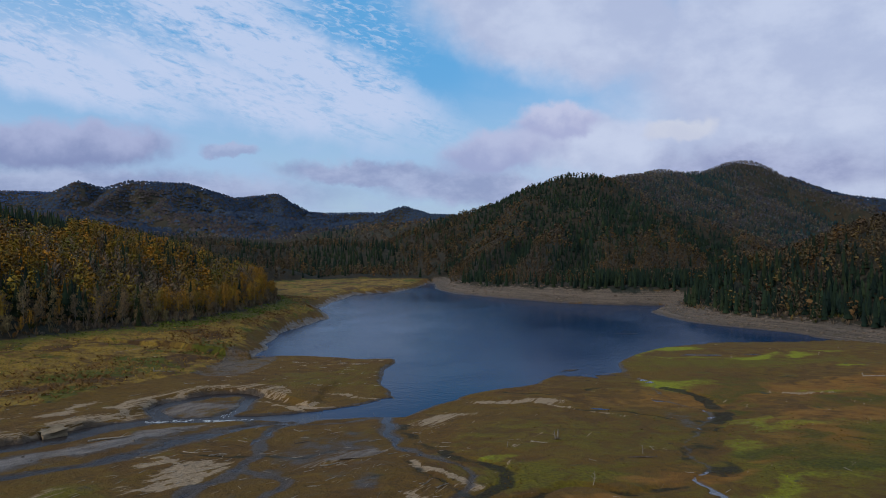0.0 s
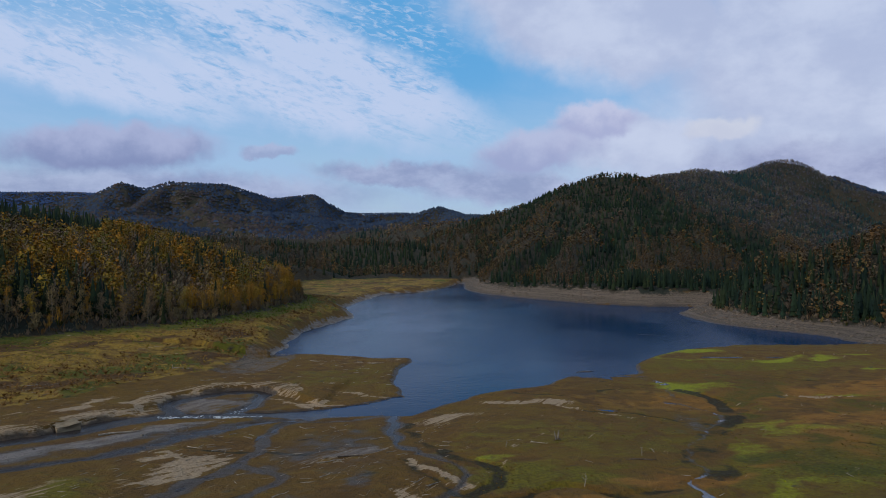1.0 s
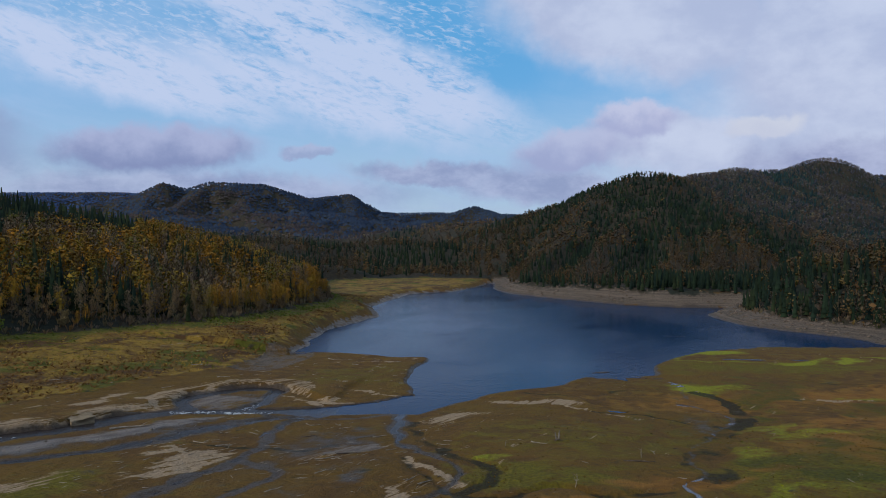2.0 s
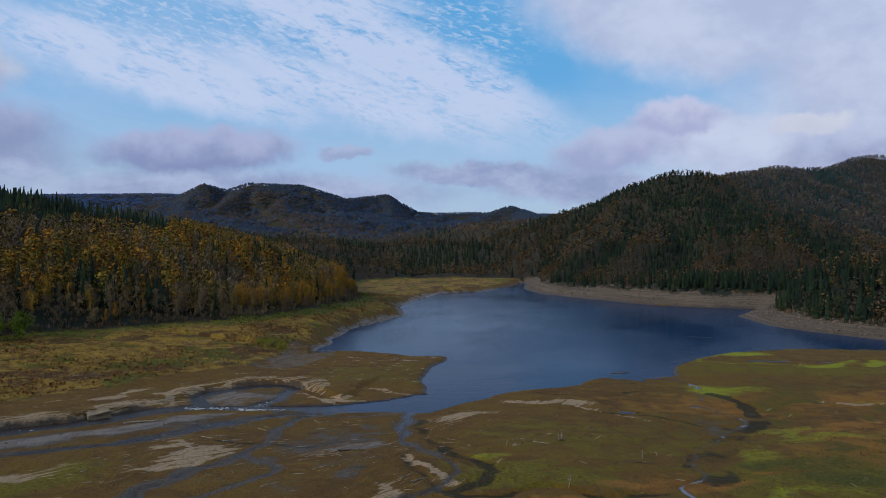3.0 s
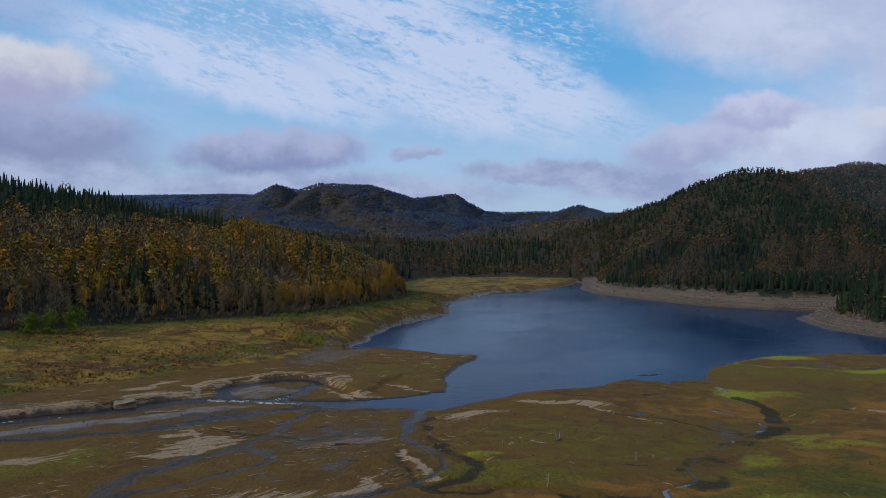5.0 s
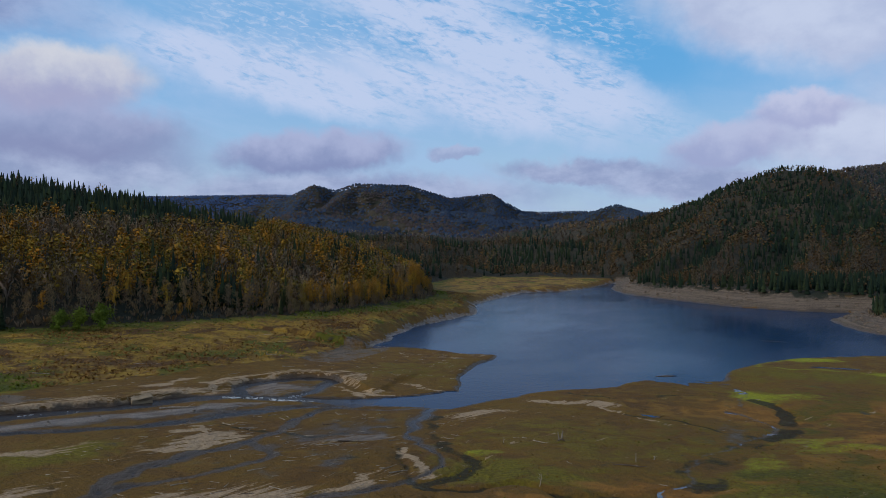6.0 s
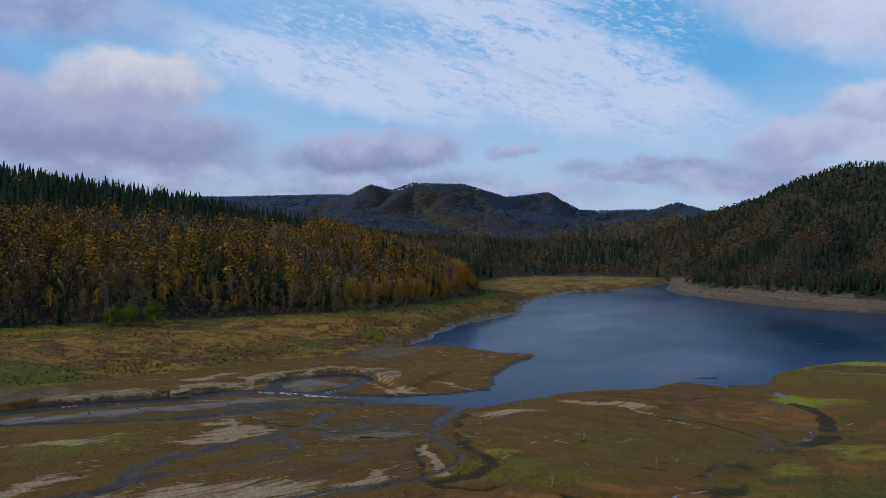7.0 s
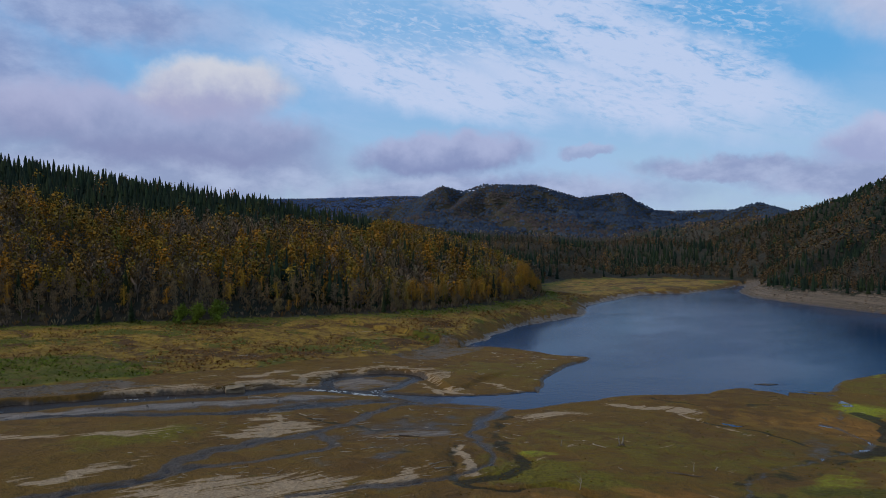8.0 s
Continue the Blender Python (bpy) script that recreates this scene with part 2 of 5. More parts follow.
def water_material(name, deep, rough, scale, strength, gloss=0.2, silt=None):
    m, g, b = material(name)
    at = g.add("ShaderNodeTexCoord").outputs["Object"]
    calm = g.step(g.noise(g.stretch(at, 1, 0.5, 1, 20), 0.018, 4, 0.6), 0.4, 0.62)
    col = g.mix(g.noise(at, 0.02, 4), deep, tuple(1.6 * v for v in deep))
    if silt:
        along = g.add("ShaderNodeSeparateXYZ")
        g.plug(at, along.inputs[0])
        up = g.math("MAXIMUM", g.step(along.outputs[1], 172.0, 148.0), g.step(along.outputs[0], -8.0, -26.0))
        col = g.mix(up, col, silt)
    g.plug(col, b.inputs["Base Color"])
    b.inputs["IOR"].default_value = 1.333
    b.inputs["Specular IOR Level"].default_value = gloss
    g.plug(g.math("ADD", rough, g.math("MULTIPLY", calm, 0.08)), b.inputs["Roughness"])
    ripples = g.math("ADD", g.noise(g.stretch(at, 1, 0.6, 1, 15), scale, 4, 0.6), g.math("MULTIPLY", g.noise(at, scale * 0.23, 3), 0.8))
    g.plug(g.bump(ripples, g.math("MULTIPLY", g.math("ADD", g.math("MULTIPLY", calm, 0.7), 0.5), strength), 0.3), b.inputs["Normal"])
    return m


def plain_material(name, dark, light, scale, rough=0.9, bump=0.3, dist=0.05, stretch=(1, 1, 1)):
    m, g, b = material(name)
    at = g.stretch(g.add("ShaderNodeTexCoord").outputs["Object"], *stretch)
    coarse, fine = g.noise(at, scale, 5, 0.6), g.noise(at, scale * 7, 5, 0.65)
    col = g.mix(g.step(coarse, 0.3, 0.7), dark, light)
    shift = g.math("ADD", 0.8, g.math("MULTIPLY", g.add("ShaderNodeObjectInfo").outputs["Random"], 0.4))
    grey = g.add("ShaderNodeCombineColor")
    for n in range(3):
        g.plug(shift, grey.inputs[n])
    col = g.mix(1.0, col, grey.outputs[0], "MULTIPLY")
    g.plug(g.mix(g.math("MULTIPLY", g.step(fine, 0.5, 0.8), 0.5), col, tuple(0.55 * v for v in dark)), b.inputs["Base Color"])
    b.inputs["Roughness"].default_value = rough
    b.inputs["Specular IOR Level"].default_value = 0.2
    g.plug(g.bump(g.math("ADD", coarse, fine), bump, dist), b.inputs["Normal"])
    return m


def leaf_material(name, colours, clump=0.5):
    """Foliage: a colour of its own for each tree, broken up leaf by leaf."""
    m, g, b = material(name)
    ramp = g.add("ShaderNodeValToRGB")
    g.plug(g.add("ShaderNodeObjectInfo").outputs["Random"], ramp.inputs[0])
    marks = ramp.color_ramp.elements
    while len(marks) < len(colours):
        marks.new(0.5)
    for n, c in enumerate(colours):
        marks[n].position = n / max(1, len(colours) - 1)
        marks[n].color = (*c, 1)
    leaf = g.add("ShaderNodeNewGeometry").outputs["Random Per Island"]
    at = g.add("ShaderNodeTexCoord").outputs["Object"]
    k = g.math("ADD", g.math("MULTIPLY", leaf, 0.6), g.math("MULTIPLY", g.noise(at, clump, 3), 0.7))
    col = g.mix(g.step(k, 0.2, 1.0), g.mix(1.0, ramp.outputs[0], (0.7, 0.7, 0.74), "MULTIPLY"), g.mix(1.0, ramp.outputs[0], (1.35, 1.3, 1.1), "MULTIPLY"))
    g.plug(col, b.inputs["Base Color"])
    b.inputs["Roughness"].default_value = 0.85
    b.inputs["Specular IOR Level"].default_value = 0.15
    return m


def tinted_leaf_material(name):
    """Foliage of a wood: each tree's colour is kept with it, broken up leaf by leaf."""
    m, g, b = material(name)
    tint = attribute(g, "tint")[0]
    leaf = g.add("ShaderNodeNewGeometry").outputs["Random Per Island"]
    at = g.add("ShaderNodeTexCoord").outputs["Object"]
    k = g.math("ADD", g.math("MULTIPLY", leaf, 0.6), g.math("MULTIPLY", g.noise(at, 0.3, 4), 0.7))
    col = g.mix(g.step(k, 0.2, 1.0), g.mix(1.0, tint, (0.7, 0.7, 0.74), "MULTIPLY"), g.mix(1.0, tint, (1.22, 1.2, 1.1), "MULTIPLY"))
    g.plug(col, b.inputs["Base Color"])
    b.inputs["Roughness"].default_value = 0.9
    b.inputs["Specular IOR Level"].default_value = 0.1
    thin = g.add("ShaderNodeBsdfTranslucent")
    g.plug(g.mix(1.0, col, (1.25, 1.15, 0.9), "MULTIPLY"), thin.inputs[0])
    both = g.add("ShaderNodeMixShader")
    both.inputs[0].default_value = 0.2
    g.plug(b.outputs[0], both.inputs[1])
    g.plug(thin.outputs[0], both.inputs[2])
    g.plug(both.outputs[0], next(n for n in g.tree.nodes if n.type == "OUTPUT_MATERIAL").inputs[0])
    return m


GROUND = ground_material()
LAKE_WATER = water_material("lake_water", (0.003, 0.028, 0.08), 0.1, 1.1, 0.25, 0.035)
RIVER_WATER = water_material("river_water", (0.008, 0.03, 0.08), 0.22, 1.3, 1.0, 0.13, (0.034, 0.028, 0.028))
STREAM_WATER = water_material("stream_water", (0.05, 0.05, 0.06), 0.05, 2.0, 0.3, 0.7)
FOAM = plain_material("foam", (0.5, 0.55, 0.6), (0.8, 0.85, 0.9), 2.0, 0.6)
GOLD_LEAF = leaf_material("gold_leaf", [(0.27, 0.155, 0.03), (0.3, 0.16, 0.028), (0.2, 0.125, 0.032), (0.32, 0.2, 0.03), (0.16, 0.13, 0.03)])
RUST_TWIG = leaf_material("rust_twig", [(0.17, 0.125, 0.083), (0.2, 0.14, 0.075), (0.15, 0.12, 0.09), (0.185, 0.147, 0.072)])
SPRUCE_LEAF = leaf_material("spruce_leaf", [(0.016, 0.03, 0.016), (0.022, 0.038, 0.018), (0.014, 0.024, 0.016), (0.03, 0.045, 0.018)])
GREEN_LEAF = leaf_material("green_leaf", [(0.075, 0.13, 0.018), (0.13, 0.18, 0.025)])
WOOD_LEAF = tinted_leaf_material("wood_leaf")
BIRCH_BARK = plain_material("birch_bark", (0.1, 0.088, 0.075), (0.25, 0.225, 0.195), 1.5, stretch=(1, 1, 0.4))
DARK_BARK = plain_material("dark_bark", (0.05, 0.04, 0.03), (0.1, 0.08, 0.06), 1.5, stretch=(1, 1, 0.3))
DRIFTWOOD = plain_material("driftwood", (0.17, 0.14, 0.11), (0.4, 0.35, 0.29), 2.0, stretch=(1, 1, 1))
DARK_WOOD = plain_material("dark_driftwood", (0.06, 0.045, 0.035), (0.13, 0.1, 0.08), 2.0)
STONE = plain_material("stone", (0.09, 0.078, 0.066), (0.2, 0.175, 0.15), 1.5)
BANK_STONE = plain_material("bank_stone", (0.1, 0.078, 0.062), (0.24, 0.19, 0.155), 0.9)
SANDBLOCK = plain_material("packed_sand", (0.2, 0.155, 0.1), (0.36, 0.29, 0.2), 0.8, bump=0.6, dist=0.2, stretch=(0.4, 0.4, 2.0))
GRASS = tinted_leaf_material("dry_grass")


# ---- the lie of the land (metres, lake level at nought) ----
LAKE = [(26, 700), (19, 649), (-2, 574), (-33, 545), (-41, 477), (-45, 435), (-33, 374), (-41, 344), (-46, 316), (-46, 277), (-43, 247), (-28, 248), (-12, 240), (3, 239), (1, 220), (2, 188), (3, 178), (-5, 172), (0, 160), (6, 160), (12, 169), (19, 178), (27, 184), (43, 194), (49, 207), (57, 209), (68, 210), (73, 228), (84, 245), (98, 256), (119, 268), (150, 268), (172, 270), (166, 297), (152, 318), (138, 348), (139, 392), (165, 434), (136, 437), (106, 456), (76, 496), (41, 551), (31, 607), (33, 700)]
WEST = [(-130, 40), (-92, 114), (-79, 141), (-70, 166), (-57, 187), (-48, 205), (-45, 230), (-45, 247), (-48, 277), (-48, 316), (-43, 344), (-35, 374), (-47, 435), (-43, 477), (-35, 545), (-4, 574), (17, 649), (28, 720), (40, 1800), (-4900, 1800), (-4900, -200)]
EAST = [(178, 252), (166, 297), (152, 318), (138, 348), (139, 392), (165, 434), (136, 437), (106, 456), (76, 496), (41, 551), (31, 607), (30, 720), (42, 1800), (4900, 1800), (4900, 100), (420, 165), (260, 222)]
TREELINE = [(-330, 60), (-240, 110), (-169, 172), (-148, 199), (-128, 222), (-108, 240), (-92, 258), (-76, 280), (-68, 305), (-65, 340), (-63, 390), (-70, 430), (-92, 480), (-115, 560), (-118, 660), (-90, 698), (-38, 716), (6, 716), (60, 730), (60, 1800), (-4900, 1800), (-4900, -300)]

# crests and spurs: places with their heights, and the fall of the slopes
CRESTS = [
    ([(-900, 0, 150), (-600, 130, 116), (-339, 300, 74), (-270, 365, 61), (-212, 430, 47), (-180, 520, 36), (-150, 600, 22), (-130, 720, 14)], 0.27),
    ([(-600, 1000, 55), (-250, 940, 36), (-161, 988, 29), (-116, 995, 35), (-68, 959, 33), (20, 890, 26), (100, 900, 40)], 0.24),
    # the eastern mountain: its crest from the low saddle over the near summit to the high peak
    ([(233, 1002, 129), (216, 1016, 124), (191, 1031, 109), (148, 1073, 93), (109, 1108, 84), (68, 1141, 72), (38, 1172, 71), (-14, 1252, 66), (-81, 1399, 68), (-175, 1471, 61), (-248, 1501, 46), (-700, 1540, 66)], 0.42),
    ([(233, 1002, 129), (253, 1002, 129), (277, 1017, 128), (303, 1051, 125), (342, 1113, 136), (408, 1218, 149), (460, 1295, 165), (513, 1340, 164), (594, 1405, 172), (645, 1458, 189), (691, 1493, 203), (726, 1504, 204), (757, 1517, 195), (790, 1534, 180), (828, 1559, 163)], 0.45),
    # its spurs towards the lake
    ([(220, 979, 106), (185, 915, 80), (144, 841, 58), (109, 776, 42), (71, 699, 27), (45, 621, 11)], 0.62),
    ([(209, 879, 74), (172, 785, 49), (128, 681, 28), (100, 575, 10)], 0.62),
    ([(253, 971, 113), (228, 833, 64), (205, 695, 30), (162, 561, 9)], 0.62),
    ([(311, 1049, 126), (317, 953, 92), (304, 852, 63), (281, 743, 34), (245, 639, 12)], 0.62),
    ([(306, 956, 94), (270, 821, 56), (229, 677, 25), (186, 544, 6)], 0.62),
    ([(455, 1254, 138), (424, 1106, 73), (436, 1004, 65), (416, 893, 45), (384, 775, 22)], 0.6),
    ([(711, 1506, 197), (621, 1415, 139), (552, 1292, 92)], 0.55),
    ([(711, 1506, 197), (695, 1403, 143), (658, 1275, 88), (604, 1134, 43)], 0.55),
    ([(559, 1375, 167), (525, 1303, 120), (488, 1199, 80)], 0.55),
    ([(148, 1073, 92), (110, 980, 62), (78, 890, 40), (50, 800, 22)], 0.5),
    ([(68, 1141, 72), (20, 1040, 50), (-6, 960, 34)], 0.5),
    # the wooded promontory
    ([(1100, 500, 190), (620, 470, 112), (400, 445, 72), (299, 433, 47), (271, 427, 38), (246, 419, 29), (218, 411, 23), (193, 407, 21), (175, 404, 18), (159, 397, 11)], 0.34),
    # far ranges
    ([(1143, 2207, 226), (1188, 2206, 236), (1293, 2216, 202), (1380, 2210, 180), (1500, 2204, 166), (2500, 2300, 190), (4000, 2300, 150)], 0.3),
    ([(-2600, 2700, 120), (-1700, 2700, 130), (-1330, 2780, 225), (-1230, 2800, 274), (-1155, 2850, 252), (-1082, 2900, 284), (-888, 3000, 282), (-743, 3200, 235), (-610, 3450, 270), (-520, 3600, 196), (-447, 3900, 200), (-238, 3900, 203), (300, 3900, 190)], 0.42),
    ([(-1230, 2800, 270), (-1200, 2560, 170), (-1120, 2330, 80)], 0.5),
    ([(-1080, 2884, 275), (-1076, 2638, 189), (-1047, 2434, 131), (-960, 2240, 70)], 0.5),
    ([(-910, 2959, 275), (-883, 2710, 190), (-737, 2493, 110), (-590, 2223, 66)], 0.5),
    ([(-730, 3198, 232), (-721, 2964, 165), (-600, 2633, 90), (-480, 2350, 50)], 0.5),
    ([(-596, 3399, 266), (-529, 3157, 175), (-503, 2755, 92), (-380, 2380, 50)], 0.5),
    ([(-300, 3000, 110), (-150, 2960, 140), (-60, 2950, 172), (-9, 2950, 187), (40, 2900, 168), (88, 2700, 140), (300, 2500, 130), (900, 2400, 150)], 0.4),
    ([(-3600, 3100, 285), (-2700, 3900, 318), (-2200, 4200, 340), (-1700, 4300, 330), (-900, 4500, 200)], 0.3),
]
# watercourses: line, half width, depth below the water, steepness of the banks
CHANNELS = [
    ([(-98, 60), (-86, 92), (-76, 112), (-69, 123), (-60, 134), (-54, 145), (-46, 153), (-36, 156), (-26, 159), (-14, 161), (-4, 165), (6, 172)], [5.0, 4.5, 3.6, 3.4, 3.8, 3.8, 3.4, 3.2, 3.8, 4.6, 6.0, 7.5], 0.5),
    ([(-44, 158), (-49, 167), (-46, 176), (-38, 182), (-31, 182), (-30, 171), (-32, 160)], [1.8, 2.0, 2.2, 2.2, 2.2, 1.6, 2.0], 0.5),
    ([(-76, 96), (-62, 106), (-52, 112), (-45, 117), (-40, 124), (-35, 136), (-28, 147), (-18, 155)], [1.4, 1.6, 1.9, 1.7, 1.8, 2.0, 1.6, 1.2], 0.3),
    ([(-14, 158), (-19, 148), (-20, 138), (-19, 129), (-19, 121), (-21, 113), (-25, 104), (-25, 92), (-25, 81), (-31, 66)], [1.0, 0.9, 0.8, 0.8, 0.9, 0.8, 0.9, 1.0, 1.2, 1.6], 0.25),
    ([(-19, 118), (-14, 113), (-11, 109), (-13, 103), (-17, 95), (-23, 87)], [0.6, 0.5, 0.55, 0.5, 0.5, 0.6], 0.22),
    ([(3, 164), (3, 150), (4, 139), (5, 131), (9, 125), (15, 117), (17, 110), (15, 104), (8, 95), (-2, 84)], [1.5, 1.1, 0.8, 0.4, 0.3, 0.3, 0.3, 0.35, 0.45, 0.6], 0.25),
    ([(-26, 153), (-12, 152), (-3, 156), (2, 161)], [0.35, 0.3, 0.5, 0.6], 0.2),
    ([(65, 173), (69, 167), (72, 161), (70.5, 152), (66, 146), (60, 136), (56, 129), (55, 122), (54, 113), (49, 104), (50, 94)], [0.9, 0.35, 0.5, 0.6, 0.2, 0.22, 0.25, 0.2, 0.3, 0.6, 0.9], 0.5),
    ([(56, 209), (66, 205), (72, 196), (70, 184), (69, 174)], [0.9, 0.4, 0.25, 0.2, 0.4], 0.25),
]
# raised ground along the river's outer bank
LEFT_BANK = [(-98, 60), (-86, 92), (-76, 112), (-69, 123), (-61, 134), (-55, 145), (-51, 158), (-50, 170), (-46, 178), (-37, 183), (-29, 181), (-22, 174), (-14, 168), (-10, 200), (-40, 250), (-140, 250), (-150, 40)]
# dry gullies: line, half width, depth
GULLIES = [
    ([(5, 150), (7, 138), (10, 129), (15, 122), (20, 115), (21, 108), (17, 101)], 1.1, 1.9, 0.72),
    ([(8, 126), (9, 118), (11, 110), (15, 101)], 0.4, 0.5, 0.7),
    ([(17, 99), (24, 99), (30, 103), (37, 99), (43, 102), (48, 103)], 0.6, 0.8, 0.95),
    ([(74, 186), (78, 177), (78, 168), (76, 156), (71.5, 148)], 1.6, 1.7, 0.95),
    ([(69, 147), (62, 135), (57, 123), (54, 112)], 3.2, 0.7, 0.5),
    ([(44, 160), (56, 156), (68, 148)], 0.35, 0.25, 0.8),
    ([(30, 181), (44, 176), (58, 186), (72, 196)], 0.3, 0.2, 0.7),
    ([(-30, 128), (-12, 124), (-4, 128)], 0.4, 0.2, 0.8),
    ([(-18, 100), (-6, 106), (6, 112)], 0.35, 0.2, 0.8),
    ([(100, 206), (118, 190), (140, 182)], 0.4, 0.25, 0.6),
    ([(84, 128), (104, 118), (128, 116)], 0.5, 0.3, 0.7),
    ([(-92, 150), (-80, 162), (-66, 172)], 0.4, 0.2, 0.5),
]


def hashed(i, j, seed):
    h = (i.astype(np.int64) * 374761393 + j.astype(np.int64) * 668265263 + seed * 974711) & 0x7FFFFFFF
    h = ((h ^ (h >> 13)) * 1274126177) & 0x7FFFFFFF
    return ((h ^ (h >> 16)) & 0xFFFF) / 65535.0


def lattice(x, y, seed):
    i, j = np.floor(x), np.floor(y)
    u, v = x - i, y - j
    u, v = u * u * (3 - 2 * u), v * v * (3 - 2 * v)
    a, b = hashed(i, j, seed), hashed(i + 1, j, seed)
    c, d = hashed(i, j + 1, seed), hashed(i + 1, j + 1, seed)
    return (a + (b - a) * u) * (1 - v) + (c + (d - c) * u) * v - 0.5


def rough(x, y, size, octaves=4, seed=1):
    """Noise between about -0.5 and 0.5, of lumps of that size."""
    out, k = 0, 1.0
    for n in range(octaves):
        out = out + k * lattice(x / size + 17.3 * n, y / size - 9.1 * n, seed + n)
        size, k = size * 0.5, k * 0.5
    return out


def smooth(v, lo, hi):
    t = np.clip((v - lo) / (hi - lo), 0, 1)
    return t * t * (3 - 2 * t)


def to_line(x, y, pts, closed=False, values=None):
    """The distance to a line of points, and what is carried along it, at the nearest place."""
    p = np.array([q[:2] for q in pts], float)
    val = np.zeros(len(p)) if values is None else np.array(values, float)
    if closed:
        p, val = np.vstack([p, p[:1]]), np.append(val, val[0])
    best, got = np.full(np.shape(x), 1e18), np.zeros(np.shape(x))
    for a, b, va, vb in zip(p[:-1], p[1:], val[:-1], val[1:]):
        e = b - a
        t = np.clip(((x - a[0]) * e[0] + (y - a[1]) * e[1]) / (e @ e), 0, 1)
        d = (x - a[0] - t * e[0]) ** 2 + (y - a[1] - t * e[1]) ** 2
        near = d < best
        best, got = np.where(near, d, best), np.where(near, va + t * (vb - va), got)
    return np.sqrt(best), got


def within(x, y, pts):
    """The distance from the edge of a plot, positive inside it."""
    p = np.array(pts, float)
    odd = np.zeros(np.shape(x), bool)
    for (ax, ay), (bx, by) in zip(p, np.roll(p, -1, 0)):
        cross = (ay > y) != (by > y)
        if ay != by:
            odd ^= cross & (x < (bx - ax) * (y - ay) / (by - ay) + ax)
    d, _ = to_line(x, y, pts, True)
    return np.where(odd, d, -d)


def rounded(pts, values=None, steps=5):
    """A line of points made smooth."""
    rows = np.array([(*p, *(() if values is None else (v,))) for p, v in zip(pts, pts if values is None else values)], float)
    ext = np.vstack([2 * rows[0] - rows[1], rows, 2 * rows[-1] - rows[-2]])
    out = []
    for a, b, c, d in zip(ext[:-3], ext[1:-2], ext[2:-1], ext[3:]):
        for t in np.arange(steps) / steps:
            out.append(0.5 * (2 * b + (c - a) * t + (2 * a - 5 * b + 4 * c - d) * t * t + (3 * b - a - 3 * c + d) * t**3))
    return np.array(out + [rows[-1]])


def stream_level(x, y):
    """The level of running water over the flats, nought at the lake."""
    v = np.minimum((161 - y) * 0.05, 2.8 + (105 - y) * 0.02)
    return 0.5 * (v + np.sqrt(v * v + 0.01)) * smooth(-y, -205, -165) + 0.8 * smooth(-x, 18, 48) * smooth(-y, -215, -190)


ROUND_CHANNELS = [(rounded(p, wd), depth) for p, wd, depth in CHANNELS]


def ellipse(x, y, cx, cy, rx, ry, turn):
    c, s = math.cos(radians(turn)), math.sin(radians(turn))
    u, v = ((x - cx) * c + (y - cy) * s) / rx, ((y - cy) * c - (x - cx) * s) / ry
    return np.clip(1.5 - np.sqrt(u * u + v * v), 0, 1)


def hills(x, y):
    """Crests and spurs that fall away to both sides, with rills between them, over a broad low body."""
    wx, wy = x + 46 * rough(x, y, 190, 3, 31), y + 46 * rough(x, y, 190, 3, 41)
    away = np.hypot(x, y)
    far = smooth(away, 430, 800) * (0.55 + 0.9 * smooth(away, 1500, 2600))
    rill = np.minimum(1.3 * np.abs(rough(x, y, 120, 4, 7)) - 0.3, 0.0) + 0.5 * np.minimum(1.3 * np.abs(rough(x, y, 48, 3, 107)) - 0.28, 0.0)
    top = np.full(np.shape(x), -50.0)
    for pts, fall in CRESTS:
        d, z = to_line(x, y, pts, False, [p[2] for p in pts])
        dw, _ = to_line(wx, wy, pts)
        k = smooth(d, 20, 130)
        d = d * (1 - k) + dw * k
        d = np.sqrt(d * d + 100) - 10
        cut = far * 52 * rill * smooth(d, 12, 90)
        slope = z - fall * d
        if fall < 0.5:
            slope = np.maximum(slope, z - 80 - 0.12 * d)
        top = np.maximum(top, slope + cut)
    return top + 2.5 * smooth(away, 500, 800) + 1.5 * rough(x, y, 30, 2, 5)


